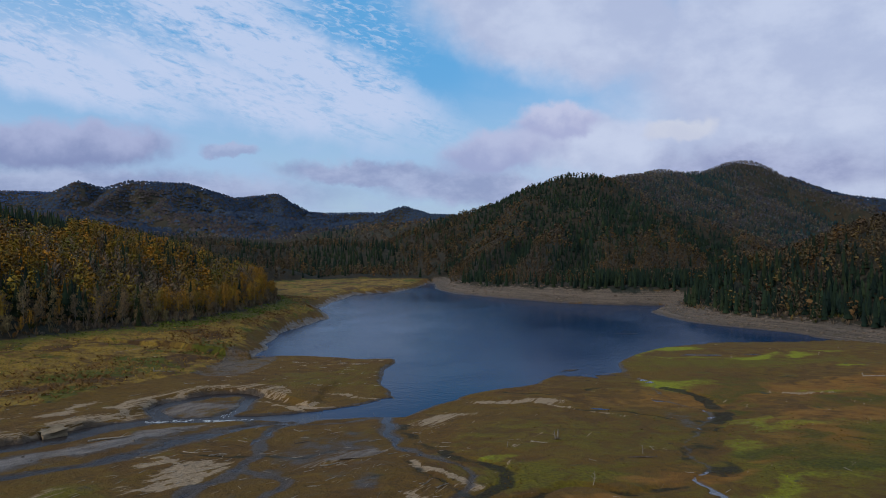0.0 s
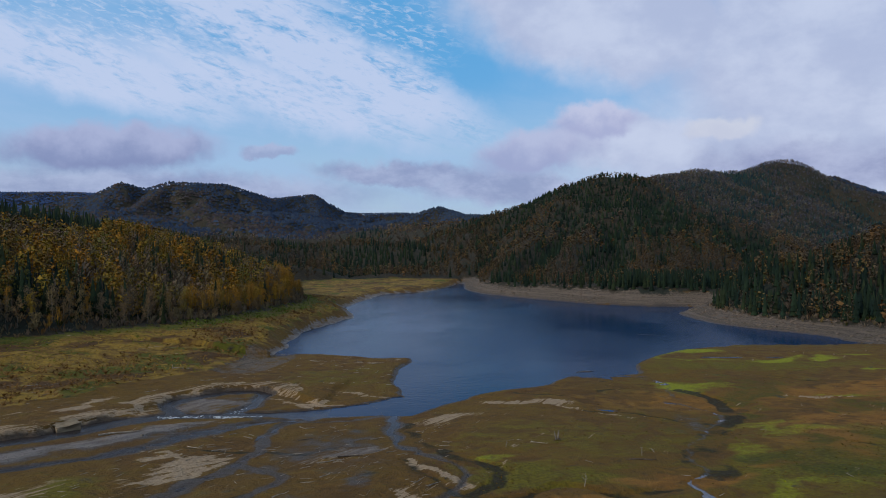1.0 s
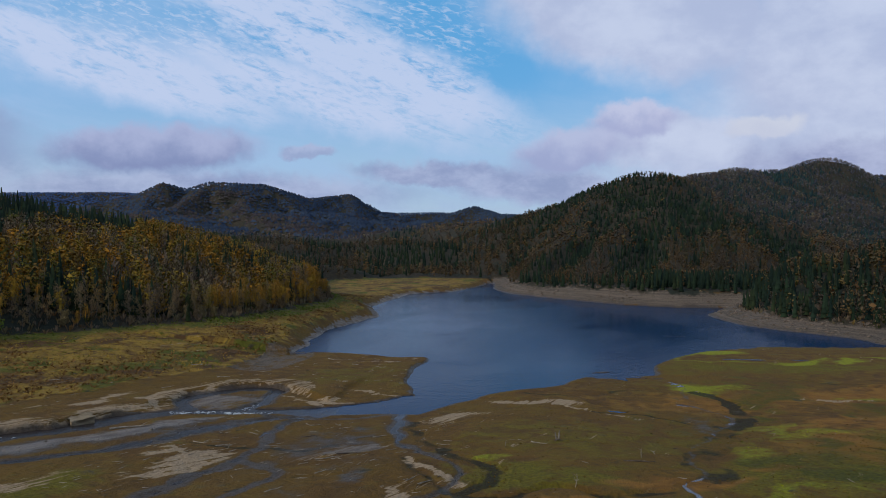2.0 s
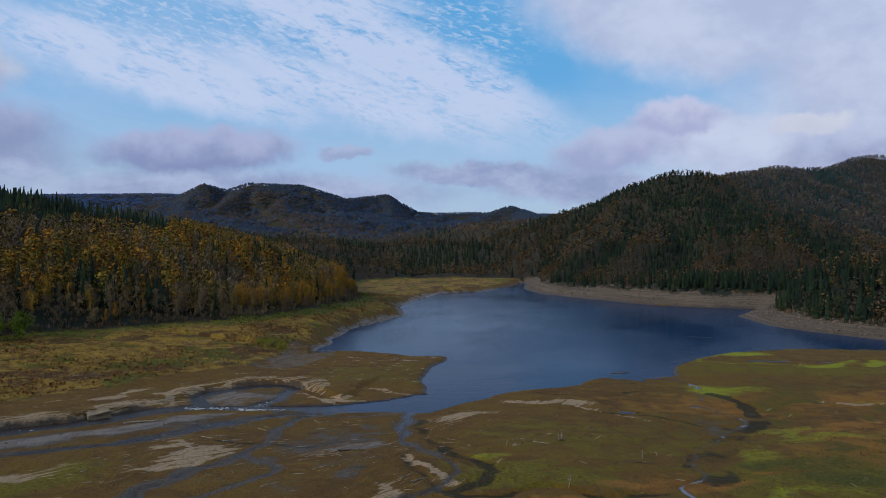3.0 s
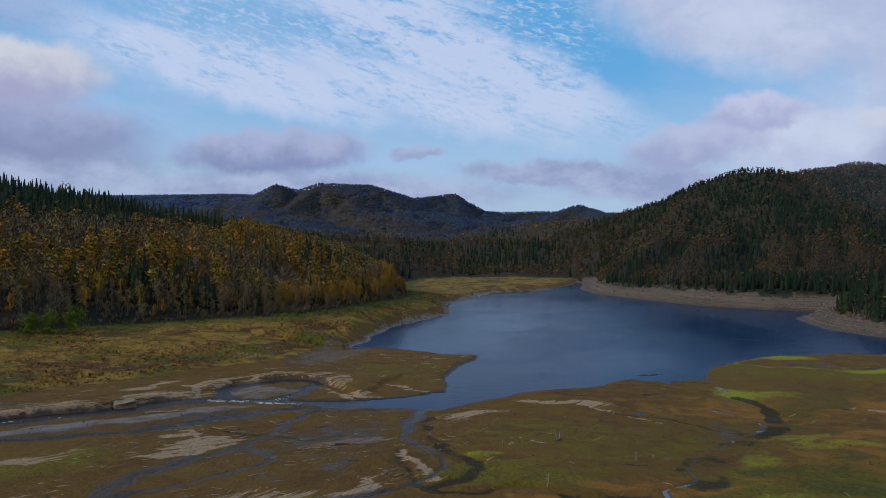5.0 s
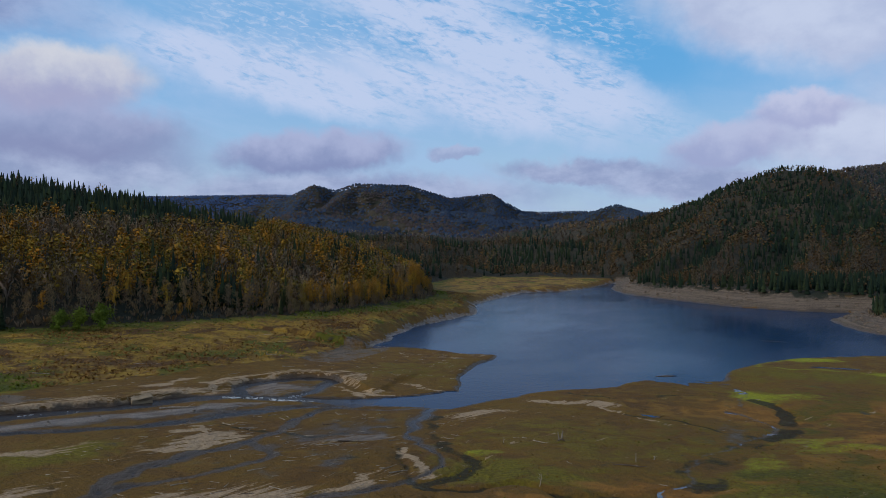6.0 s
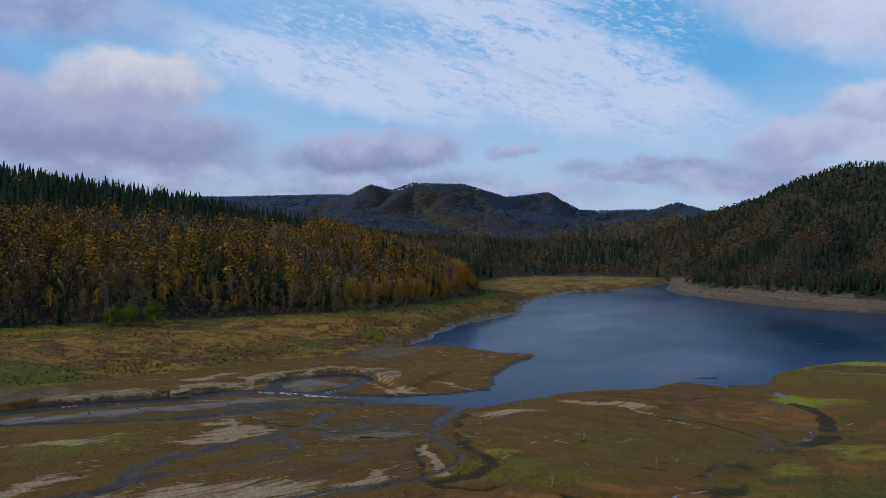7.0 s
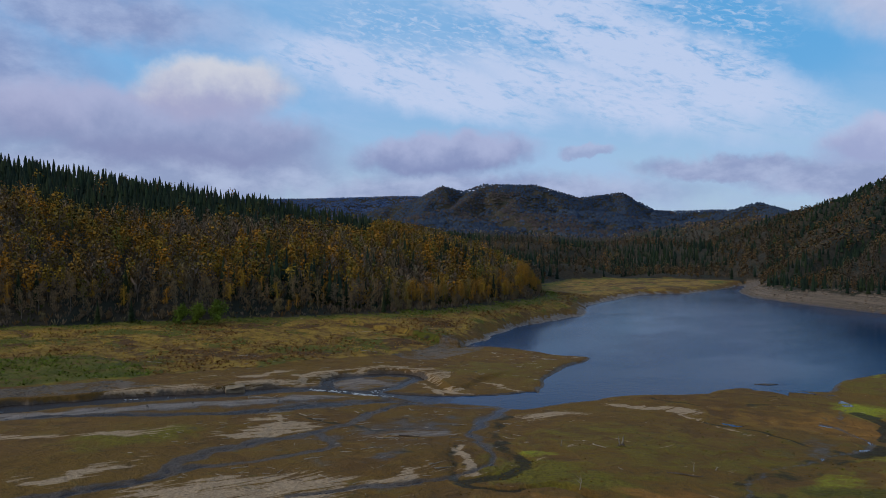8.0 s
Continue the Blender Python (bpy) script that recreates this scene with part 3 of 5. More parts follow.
def land(x, y):
    """Height of the ground, with the masks of what covers it."""
    jx, jy = x + 3.2 * rough(x, y, 14, 4, 3), y + 3.2 * rough(x, y, 14, 4, 13)
    lake, west, east, wood = within(jx, jy, LAKE), within(jx, jy, WEST), within(jx, jy, EAST), within(x + 7 * rough(x, y, 24, 3, 23), y + 7 * rough(x, y, 24, 3, 33), TREELINE)
    level = stream_level(x, y)
    near_water = np.full(np.shape(x), 1e9)
    widths = []
    for rows, depth in ROUND_CHANNELS:
        d, hw = to_line(x + 2.2 * rough(x, y, 6, 4, 51), y + 2.2 * rough(x, y, 6, 4, 61), rows, False, rows[:, 2])
        widths.append((d - hw, depth))
        near_water = np.minimum(near_water, d - hw)
    low = smooth(near_water, 1.0, 22.0)
    z = level + 0.10 + 0.97 * low * (0.45 + 0.55 * smooth(x, -5, 25)) + 0.35 * rough(x, y, 22, 4, 71) + 0.10 * rough(x, y, 3, 3, 81)
    z += np.maximum(0, x - 105) * 0.025
    terrace_side = within(x + 1.5 * rough(x, y, 8, 3, 65), y + 1.5 * rough(x, y, 8, 3, 75), LEFT_BANK)
    z += 1.25 * smooth(terrace_side, 0.0, 3.0) * smooth(-y, -215, -180)
    shore = np.maximum(0, -lake)
    rise = 0.10 + 0.45 * np.minimum(shore, 1.2) + 0.05 * shore
    z = np.where(shore < 60, np.minimum(z, rise), z)
    # meadow up to the trees
    up = np.clip(west, 0, None) / (np.clip(west, 0, None) + np.clip(-wood, 0.01, None))
    top = 9.0 - 4.5 * smooth(y, 300, 560)
    rim = np.where(y > 240, np.minimum(3.2, 0.2 + 0.32 * shore), z)
    field = rim + (top - rim) * up + 0.8 * rough(x, y, 9, 4, 91) * smooth(west, 0, 8)
    z = np.where(west > 0, np.where(wood > 0, top, field), z)
    # bare bank of the drawn-down lake under the eastern woods
    bank = np.where(y < 400, 4.6, 8.8 - 3.2 * smooth(y, 480, 620))
    wide = np.where(y < 400, 20.0, 18.0)
    slope = np.clip(east, 0, None) / wide
    terrace = slope + 0.035 * np.sin(slope * 38 + 3 * rough(x, y, 40, 2, 15))
    bank_z = 0.2 + bank * np.clip(terrace, 0, 1.1) + 1.2 * rough(x, y, 12, 4, 19) * smooth(slope, 0.05, 0.4)
    z = np.where(east > 0, bank_z, z)
    hill = hills(x, y)
    open_up = np.maximum(0, y - 735) * 0.5
    grown = np.where(east > wide, np.minimum(hill, bank_z + (east - wide) * 0.55 + open_up), -99)
    grown = np.where(wood > 0, np.maximum(grown, np.minimum(hill, top + wood * 0.5 + open_up)), grown)
    grown = np.where((y > 900) | (open_up > 60), hill, grown)
    grown = np.where(y > 1750, hill, grown)
    z = np.maximum(z, grown)
    # lake bed
    z = np.where(lake > 0, np.minimum(z, 0.1 - 0.22 * np.minimum(lake, 30) - 0.15 * np.minimum(lake, 1.5)), z)
    isle = ellipse(x, y, 55, 214.5, 3.4, 1.2, 20) + ellipse(x, y, 98, 300, 5.5, 0.9, -15)
    z = np.where(isle > 0.4, np.maximum(z, 0.25 * (isle - 0.4) + 0.02), z)
    # gullies and streams
    dark = np.zeros(np.shape(x))
    for pts, half, deep, shade in GULLIES:
        rows = rounded(pts)
        d, _ = to_line(x + 3.0 * rough(x, y, 8, 4, 25), y + 3.0 * rough(x, y, 8, 4, 35), rows)
        k = smooth(-d, -half - 0.9, -half + 0.5)
        z = np.where(k > 0, np.maximum(z - deep * k * (0.9 + 0.3 * rough(x, y, 5, 2, 45)), np.minimum(z, level + 0.04)), z)
        dark = np.maximum(dark, k * shade * np.clip(0.85 + 1.3 * rough(x, y, 5, 3, 47), 0.2, 1.1))
    pebbly = 0.34 * rough(x, y, 2.2, 3, 85)
    for n, (d, depth) in enumerate(widths):
        bed = level - depth * smooth(-d, -0.4, 1.2) + np.maximum(0, d) * (1.6 if n < 2 else 0.5)
        bed = bed + (pebbly + 0.12 if n not in (0, 5) else 0.3 * pebbly)
        mouth = np.where(lake > 0, 1e9, 0)
        z = np.minimum(z, bed + mouth)
    # what covers it
    m = {}
    px, py = x + 9 * rough(x, y, 13, 5, 57), y + 9 * rough(x, y, 13, 5, 67)
    wob = 0.5 * rough(x, y, 16, 4, 55)
    flat = (west < 0) & (east < 0) & (lake < 0)
    m["forest"] = np.where((wood > -2) | (east > wide - 3) | (y > 1700), 1.0, 0.0)
    m["rock"] = np.where((east > -2) & (east < wide + 1), 0.95, 0.0)
    stony = (west > -3) & (y > 236) & (y < 600) & (shore < 3.5 + 7 * wob)
    m["stony"] = stony
    cobble = ((west > -9) & (west < 1.5 + 6 * wob) & (y < 132)) | ((west > -8) & (west < 6) & (y > 208) & (y < 250))
    m["rock"] = np.where(cobble, np.maximum(m["rock"], 0.62), m["rock"])
    m["meadow"] = np.where((west > 1.5) & (wood < 0) & ~stony, smooth(west, 1.0, 9.0), 0.0)
    sand = np.zeros(np.shape(x))
    for pts, half in SAND_LINES:
        d, _ = to_line(px, py, rounded(pts))
        sand = np.maximum(sand, smooth(-d, -half - 1.2, -half + 0.8))
    for spot in SANDS:
        sand = np.maximum(sand, ellipse(px, py, *spot[:5]) * spot[5])
    m["sand"] = np.where(flat, 0.95 * sand, 0)
    leftbank = (near_water > 0.1) & (near_water < 6 + 7 * wob) & (terrace_side > 0) & (y > 118) & (y < 195)
    m["sand"] = np.where(leftbank, np.maximum(m["sand"], 0.5), m["sand"])
    m["lime"] = np.zeros(np.shape(x))
    for spot in LIMES:
        m["lime"] = np.maximum(m["lime"], ellipse(px, py, *spot[:5]) * spot[5])
    m["orange"] = np.zeros(np.shape(x))
    for spot in TANS:
        m["orange"] = np.maximum(m["orange"], ellipse(px, py, *spot[:5]) * spot[5])
    m["green"] = np.where(flat, 0.1 + 0.12 * smooth(x, 20, 60), 0.1)
    for spot in MOSSES:
        m["green"] = np.maximum(m["green"], ellipse(px, py, *spot[:5]) * spot[5])
    m["green"] = np.where((lake > -9) & (lake < 0) & (x > 95), 0.3, m["green"])
    m["wet"] = np.clip(smooth(-near_water, -2.0, 0.4) * (0.55 + 1.3 * wob) * (x < 30) + smooth(-near_water, -0.5, 0.2) * 0.6 + 0.2 * dark + smooth(lake, -1.6, 0.0), 0, 1)
    m["wet"] = np.where((west > 3) | (east > 4), 0, m["wet"])
    for spot in BARS:
        m["wet"] = np.maximum(m["wet"], ellipse(px, py, *spot[:5]) * spot[5])
    m["bar"] = np.zeros(np.shape(x))
    for spot in GRAVELS:
        m["bar"] = np.maximum(m["bar"], ellipse(px, py, *spot[:5]) * spot[5])
    m["bar"] = np.where(stony, 0.75, m["bar"])
    m["dark"] = dark
    foot = smooth(wood, -16, -3) * (wood < 0) + smooth(-np.hypot(x + 105, (y - 112) * 0.8), -42, -20)
    m["fresh"] = np.clip(np.where(west > 0, foot * 0.75 + 0.2 * wob, 0), 0, 1)
    m["sedge"] = np.where(flat & (x > 15), 0.95 * smooth(rough(px, py, 30, 4, 87), 0.0, 0.3) * smooth(x - 0.35 * (y - 100), 20, 70) * smooth(-y, -240, -150), 0)
    m["near_water"], m["lake"], m["west"], m["wood"], m["east"] = near_water, lake, west, wood, east
    return z, m


# plots of bare sand, bright moss, tan and mossy ground, wet gravel: centre, radii, turn, strength
SANDS = [(-34, 82, 8, 3.5, 70, 0.9), (-28, 112, 10, 3.6, 66, 0.95), (-33, 120, 5, 2, 30, 0.9), (-6, 84, 13, 7, 55, 0.8), (-14, 72, 14, 8, 60, 0.8), (12, 151, 9, 4.5, 35, 0.8), (31, 170, 8, 2.2, -20, 0.9), (41, 162, 8, 0.9, -38, 0.75), (-1, 123, 7, 3.2, 65, 0.72), (13, 112, 8, 1.4, -65, 0.95), (-38, 165, 7, 3.0, 15, 0.8), (-57, 151, 14, 2.4, 58, 0.66), (-22, 170, 9, 1.6, -45, 0.85), (-4, 180, 9, 1.2, 5, 0.7), (-16, 228, 6, 2, 0, 0.65), (-2, 234, 4, 1.2, 10, 0.7), (105, 174, 9, 2.2, 5, 0.7), (-64, 160, 10, 2.0, 55, 0.75), (-48, 178, 9, 2, 48, 0.75), (4, 99, 8, 2.2, 60, 0.62), (-50, 96, 9, 2, 40, 0.7), (-60, 84, 12, 3, 55, 0.7), (128, 140, 4, 1.2, 20, 0.8)]
SAND_LINES = [([(-36.3, 122.7), (-34.1, 124.1), (-29.8, 119.2), (-25.4, 111.8), (-25.5, 105.5), (-30.7, 102)], 1.0), ([(-62, 147), (-56, 158), (-51, 172), (-45, 181)], 0.8), ([(-30, 178), (-24, 172), (-14, 170), (-2, 173)], 0.5)]
LIMES = [(79, 237, 4, 3, 0, 1.1), (88, 243, 6, 3.5, 20, 1.2), (99, 250, 7, 4, 5, 1.2), (115, 226, 6, 4, 5, 1.2), (76, 188, 4, 6, 20, 1.0), (79, 147, 8, 3, 25, 0.52), (85, 138, 13, 4, 10, 0.5), (66, 129, 6, 3, 60, 0.5), (110, 177, 6, 1.5, -5, 0.6), (82, 238, 8, 2.0, 20, 0.9), (97, 251, 8, 2.6, 10, 1.0), (90, 231, 16, 1.3, 2, 0.7), (116, 229, 7, 2.6, 5, 1.0), (131, 228, 4, 1.5, 5, 0.9), (79, 192, 7, 4.0, -40, 0.85), (134, 206, 4, 1.5, 0, 0.75), (21, 118, 3, 1.8, 60, 0.7), (-90, 130, 9, 5, 50, 0.55), (-104, 120, 16, 8, 50, 0.62), (142, 232, 5, 1.2, 0, 0.7), (95, 108, 20, 4, 15, 0.55), (80, 142, 7, 2, 60, 0.6), (118, 126, 16, 3, 10, 0.5), (60, 100, 12, 2.5, 5, 0.5)]
TANS = [(100, 178, 44, 11, 8, 0.95), (84, 130, 13, 8, 30, 0.9), (108, 148, 18, 6, 20, 0.85), (140, 188, 34, 11, 10, 0.95), (70, 117, 6, 3, 10, 0.9), (50, 110, 9, 2.5, 10, 0.95), (150, 160, 30, 8, 0, 0.75), (92, 152, 14, 5, 30, 0.8), (36, 96, 12, 3, 0, 0.8)]
MOSSES = [(85, 116, 34, 15, 20, 1.0), (115, 133, 40, 9, 15, 0.95), (30, 110, 14, 6, 10, 0.85), (45, 133, 30, 12, 15, 0.45), (-45, 96, 10, 6, 50, 0.7), (25, 140, 12, 8, 40, 0.5), (-12, 205, 18, 18, 0, 0.4), (105, 220, 40, 10, 0, 0.7)]
GRAVELS = [(-64, 112, 22, 3.4, 57, 0.95), (-47, 134, 13, 3.2, 56, 1.0), (-40, 146, 7, 2.2, 40, 0.9), (-38, 166, 9, 5.0, 20, 0.8), (-2, 124, 8, 4.0, 62, 0.6), (-80, 90, 14, 4, 60, 0.8)]
BARS = [(-60, 118, 20, 5, 58, 0.8), (-44, 135, 16, 4.0, 55, 0.75), (-6, 132, 10, 7, 55, 0.6), (0, 108, 10, 3, 60, 0.5), (-10, 118, 14, 3, 62, 0.55), (64, 150, 8, 3, 60, 0.5), (-38, 170, 9, 5, 20, 0.5)]


def linked(name, verts, faces, mat, parent=None, smooth_faces=False, normals=None):
    mesh = bpy.data.meshes.new(name)
    verts, faces = np.asarray(verts, np.float32), np.asarray(faces, np.int32)
    mesh.vertices.add(len(verts))
    mesh.vertices.foreach_set("co", verts.ravel())
    n = faces.shape[1]
    mesh.loops.add(faces.size)
    mesh.loops.foreach_set("vertex_index", faces.ravel())
    mesh.polygons.add(len(faces))
    mesh.polygons.foreach_set("loop_start", np.arange(0, faces.size, n, dtype=np.int32))
    mesh.update(calc_edges=True)
    mesh.polygons.foreach_set("use_smooth", np.full(len(faces), smooth_faces))
    mesh.materials.append(mat)
    if normals is not None:
        mesh.normals_split_custom_set_from_vertices(np.asarray(normals, np.float32))
    ob = new(name, mesh)
    if parent:
        ob.parent = parent
    return ob


def paint(ob, name, values):
    layer = ob.data.color_attributes.new(name, "FLOAT_COLOR", "POINT")
    layer.data.foreach_set("color", np.asarray(values, np.float32).ravel())


HUB = (30.0, 0.0)


def build_ground():
    """One sheet in rings round the camera's path, finest over the flats in its view, out to the far hills."""
    az = np.concatenate([np.arange(-180, -62, 3.0), np.arange(-61, 39, 0.22), np.arange(40, 180, 3.0)])
    rings = np.concatenate([[0.01, 12, 25, 40, 52, 62, 70], np.arange(75, 190, 0.5), np.arange(190, 270, 0.8), 270 * 1.012 ** np.arange(0, 85), 745 * 1.022 ** np.arange(0, 87), [4920]])
    a, r = np.meshgrid(np.radians(az), rings)
    x, y = HUB[0] + r * np.sin(a), HUB[1] + r * np.cos(a)
    z, m = land(x.ravel(), y.ravel())
    rows, cols = x.shape
    i = np.arange(rows * cols).reshape(rows, cols)
    nxt = np.roll(i, -1, 1)
    faces = np.stack([i[:-1], i[1:], nxt[1:], nxt[:-1]], -1).reshape(-1, 4)
    ob = linked("ground", np.stack([x.ravel(), y.ravel(), z], -1), faces[:, ::-1], GROUND, smooth_faces=True)
    paint(ob, "zone_a", np.stack([m["sand"], m["meadow"], m["lime"], m["rock"]], -1))
    paint(ob, "zone_b", np.stack([m["forest"], m["wet"], m["orange"], m["green"]], -1))
    paint(ob, "zone_c", np.stack([m["bar"], m["dark"], m["fresh"], m["sedge"]], -1))
    return tagged(ob, "brown mudflats, dry meadow and wooded hillsides round a lake", "ground", kind="structure")


build_ground()


def build_lake():
    xs, ys = np.arange(-60, 200, 8.0), np.arange(150, 720, 8.0)
    x, y = np.meshgrid(xs, ys)
    i = np.arange(x.size).reshape(x.shape)
    faces = np.stack([i[:-1, :-1], i[:-1, 1:], i[1:, 1:], i[1:, :-1]], -1).reshape(-1, 4)
    mid = np.stack([x.ravel(), y.ravel()], -1)[faces].mean(1)
    faces = faces[within(mid[:, 0], mid[:, 1], LAKE) > -7]
    ob = linked("lake", np.stack([x.ravel(), y.ravel(), 0 * x.ravel()], -1), faces, LAKE_WATER)
    tagged(ob, "calm dark blue reservoir lake, drawn down low", "lake", kind="structure")


def build_stream(rows, name, label, water):
    """A ribbon of water that lies in its bed."""
    fine = rounded(rows[:, :2], rows[:, 2], 3)
    ahead = np.gradient(fine[:, :2], axis=0)
    side = np.stack([-ahead[:, 1], ahead[:, 0]], -1) / np.linalg.norm(ahead, axis=1)[:, None]
    across = np.linspace(-1, 1, 7)
    half = fine[:, 2:3] + 0.9
    x = fine[:, :1] + side[:, :1] * half * across
    y = fine[:, 1:2] + side[:, 1:2] * half * across
    z = stream_level(x, y) - 0.10 + 0.03 * rough(x, y, 2.0, 2, 66)
    i = np.arange(x.size).reshape(x.shape)
    faces = np.stack([i[:-1, :-1], i[1:, :-1], i[1:, 1:], i[:-1, 1:]], -1).reshape(-1, 4)
    ob = linked(name, np.stack([x, y, z], -1).reshape(-1, 3), faces[:, ::-1], water, smooth_faces=True)
    tagged(ob, label, "stream", kind="structure")


build_lake()
for n, (rows, _) in enumerate(ROUND_CHANNELS):
    build_stream(rows, "river" if n == 0 else "water", "shallow grey-blue river braiding over gravel to the lake" if n == 0 else "narrow side channel of shallow water over mud", STREAM_WATER if n > 6 else RIVER_WATER)


# ---- trees ----
def height(x, y):
    return float(land(np.array([x], float), np.array([y], float))[0][0])


def tube(p0, p1, r0, r1, sides=5):
    """A tapered stick between two places: points and four-cornered faces."""
    p0, p1 = np.array(p0, float), np.array(p1, float)
    d = (p1 - p0) / np.linalg.norm(p1 - p0)
    u = np.cross(d, (0, 0, 1) if abs(d[2]) < 0.9 else (1, 0, 0))
    u /= np.linalg.norm(u)
    v = np.cross(d, u)
    a = np.arange(sides) * 2 * np.pi / sides
    ring = np.cos(a)[:, None] * u + np.sin(a)[:, None] * v
    pts = np.vstack([p0 + r0 * ring, p1 + r1 * ring])
    k = np.arange(sides)
    return pts, np.stack([k, (k + 1) % sides, (k + 1) % sides + sides, k + sides], -1)


def gather(pieces):
    pts, faces, n = [], [], 0
    for p, f in pieces:
        pts.append(p)
        faces.append(f + n)
        n += len(p)
    return np.vstack(pts), np.vstack(faces)


def leaves(rng, centres, spread, size, count, upright=0.0):
    """Loose leaf sprays, each a small four-cornered blade, round some centres; upright: drawn out into twigs."""
    c = np.repeat(np.array(centres, float), count, 0)
    n = len(c)
    c = c + rng.normal(0, 1, (n, 3)) * spread
    u = rng.normal(0, 1, (n, 3))
    u[:, 2] += np.sign(u[:, 2]) * 4 * upright
    u /= np.linalg.norm(u, axis=1)[:, None]
    v = np.cross(u, rng.normal(0, 1, (n, 3)))
    v /= np.linalg.norm(v, axis=1)[:, None]
    s = size * rng.uniform(0.6, 1.4, (n, 1))
    thin = 0.7 - 0.5 * upright
    pts = np.stack([c - u * s, c - v * s * thin, c + u * s * (1 + upright), c + v * s * thin], 1).reshape(-1, 3)
    return pts, np.arange(4 * n).reshape(n, 4)


def broadleaf(rng, tall, sprays, per, size, limbs=9, sides=5, full=1.0, start=0.3, upright=0.0, lumps=2, swell=1.0):
    """Wood and leaf of a slender broadleaf tree."""
    bend = rng.normal(0, 0.03, 2) * tall
    knots = [np.array([bend[0] * t * t, bend[1] * t * t, tall * t]) for t in (0, 0.3, 0.6, 0.97)]
    r = 0.0085 * tall
    if sides > 3:
        wood = [tube(a, b, r * (1 - 0.9 * i / 3), r * (1 - 0.9 * (i + 1) / 3), sides) for i, (a, b) in enumerate(zip(knots[:-1], knots[1:]))]
    else:
        wood = [tube(knots[0], knots[3], r, r * 0.1, sides)]
    ends = []
    for n in range(limbs):
        t = start + (0.95 - start) * (n + rng.uniform(0, 0.8)) / limbs
        a = rng.uniform(0, 2 * np.pi)
        base = np.array([bend[0] * t * t, bend[1] * t * t, tall * t])
        reach = tall * 0.2 * full * (1.15 - t) ** 0.6 * rng.uniform(0.55, 1.25)
        tip = base + np.array([math.cos(a) * reach, math.sin(a) * reach, reach * rng.uniform(0.5, 1.4)])
        if sides > 3:
            wood.append(tube(base, tip, r * 0.35 * (1.1 - t), r * 0.06, 3))
        ends += [base + (tip - base) * k for k in rng.uniform(0.3, 1.05, sprays)]
    ends.append(np.array([bend[0], bend[1], tall * 0.97]))
    leaf = leaves(rng, ends, tall * 0.04 * full, size, per, upright)
    cores = []
    for q in range(lumps):
        t = start + 0.12 + (0.8 - start) * (q + 0.5) / lumps
        off = rng.normal(0, 0.02, 2) * tall * full
        cores.append(lump(rng, np.array([bend[0] * t * t + off[0], bend[1] * t * t + off[1], tall * t]), tall * 0.105 * full * swell * rng.uniform(0.8, 1.15) * (1.25 - 0.6 * t), tall * (0.95 - start) / lumps * 1.25))
    return gather(wood), gather([leaf, *cores])


def lump(rng, centre, wide, high, sides=5):
    """A closed uneven swelling: two jittered rings drawn to points."""
    a = np.arange(sides) * 2 * np.pi / sides + rng.uniform(0, 1)
    rings = []
    for z, r in ((-0.5, 0.12), (-0.16, 0.95), (0.2, 0.8), (0.5, 0.06)):
        k = r * wide * rng.uniform(0.72, 1.28, sides)
        rings.append(np.stack([np.cos(a) * k, np.sin(a) * k, np.full(sides, z * high) + rng.uniform(-0.06, 0.06, sides) * high * (r > 0.2)], -1) + centre)
    i = np.arange(sides)
    faces = [np.stack([i + sides * n, (i + 1) % sides + sides * n, (i + 1) % sides + sides * (n + 1), i + sides * (n + 1)], -1) for n in range(3)]
    return np.vstack(rings), np.vstack(faces)


def skirt(rng, tall, z0, z1, r0, sides=6):
    """One tier of a conifer, ragged at its hem."""
    pts, faces = tube((0, 0, tall * z0), (0, 0, tall * z1), tall * r0, tall * 0.012, sides)
    pts[:sides] *= np.stack([*(rng.uniform(0.7, 1.3, (1, sides)).repeat(2, 0)), rng.uniform(0.9, 1.1, sides)], -1)
    return pts, faces


def spruce(rng, tall, tiers, fronds, width=0.17, sides=5):
    """Wood and needle of a pointed conifer: drooping fronds in whorls."""
    wood = [tube((0, 0, 0), (0, 0, tall * 0.98), 0.013 * tall, 0.002 * tall, sides)]
    pts, faces, n = [], [], 0
    for t in range(tiers):
        k = t / tiers
        z = tall * (0.1 + 0.88 * k)
        reach = tall * width * (1 - k) ** 0.85 + 0.02 * tall
        for q in range(fronds):
            a = 2 * np.pi * (q + rng.uniform(-0.3, 0.3)) / fronds + t * 1.3
            rr = reach * rng.uniform(0.72, 1.15)
            d, s = np.array([math.cos(a), math.sin(a), 0]), np.array([-math.sin(a), math.cos(a), 0])
            root, tip = np.array([0, 0, z + 0.05 * tall]), d * rr + np.array([0, 0, z - 0.16 * rr])
            mid = d * rr * 0.55 + np.array([0, 0, z + 0.02 * tall])
            w = rr * 0.42
            pts += [root, mid + s * w + np.array([0, 0, -0.1 * rr]), tip, mid - s * w + np.array([0, 0, -0.1 * rr])]
            faces.append([n, n + 1, n + 2, n + 3])
            n += 4
    core = [skirt(rng, tall, 0.06 + 0.2 * q, 0.42 + 0.2 * q, width * (0.92 - 0.24 * q), 6 if sides > 3 else 5) for q in (range(4) if tiers > 5 else (0, 1, 3))]
    return gather(wood), gather([(np.array(pts), np.array(faces)), *core] if n else core)


def tree_thing(name, wood, leaf, bark, foliage, label, category="tree"):
    root = new(name)
    linked("trunk", *wood, bark, root)
    linked("crown", *leaf, foliage, root)
    return tagged(root, label, category, "trees and bushes at the edge of the wood")


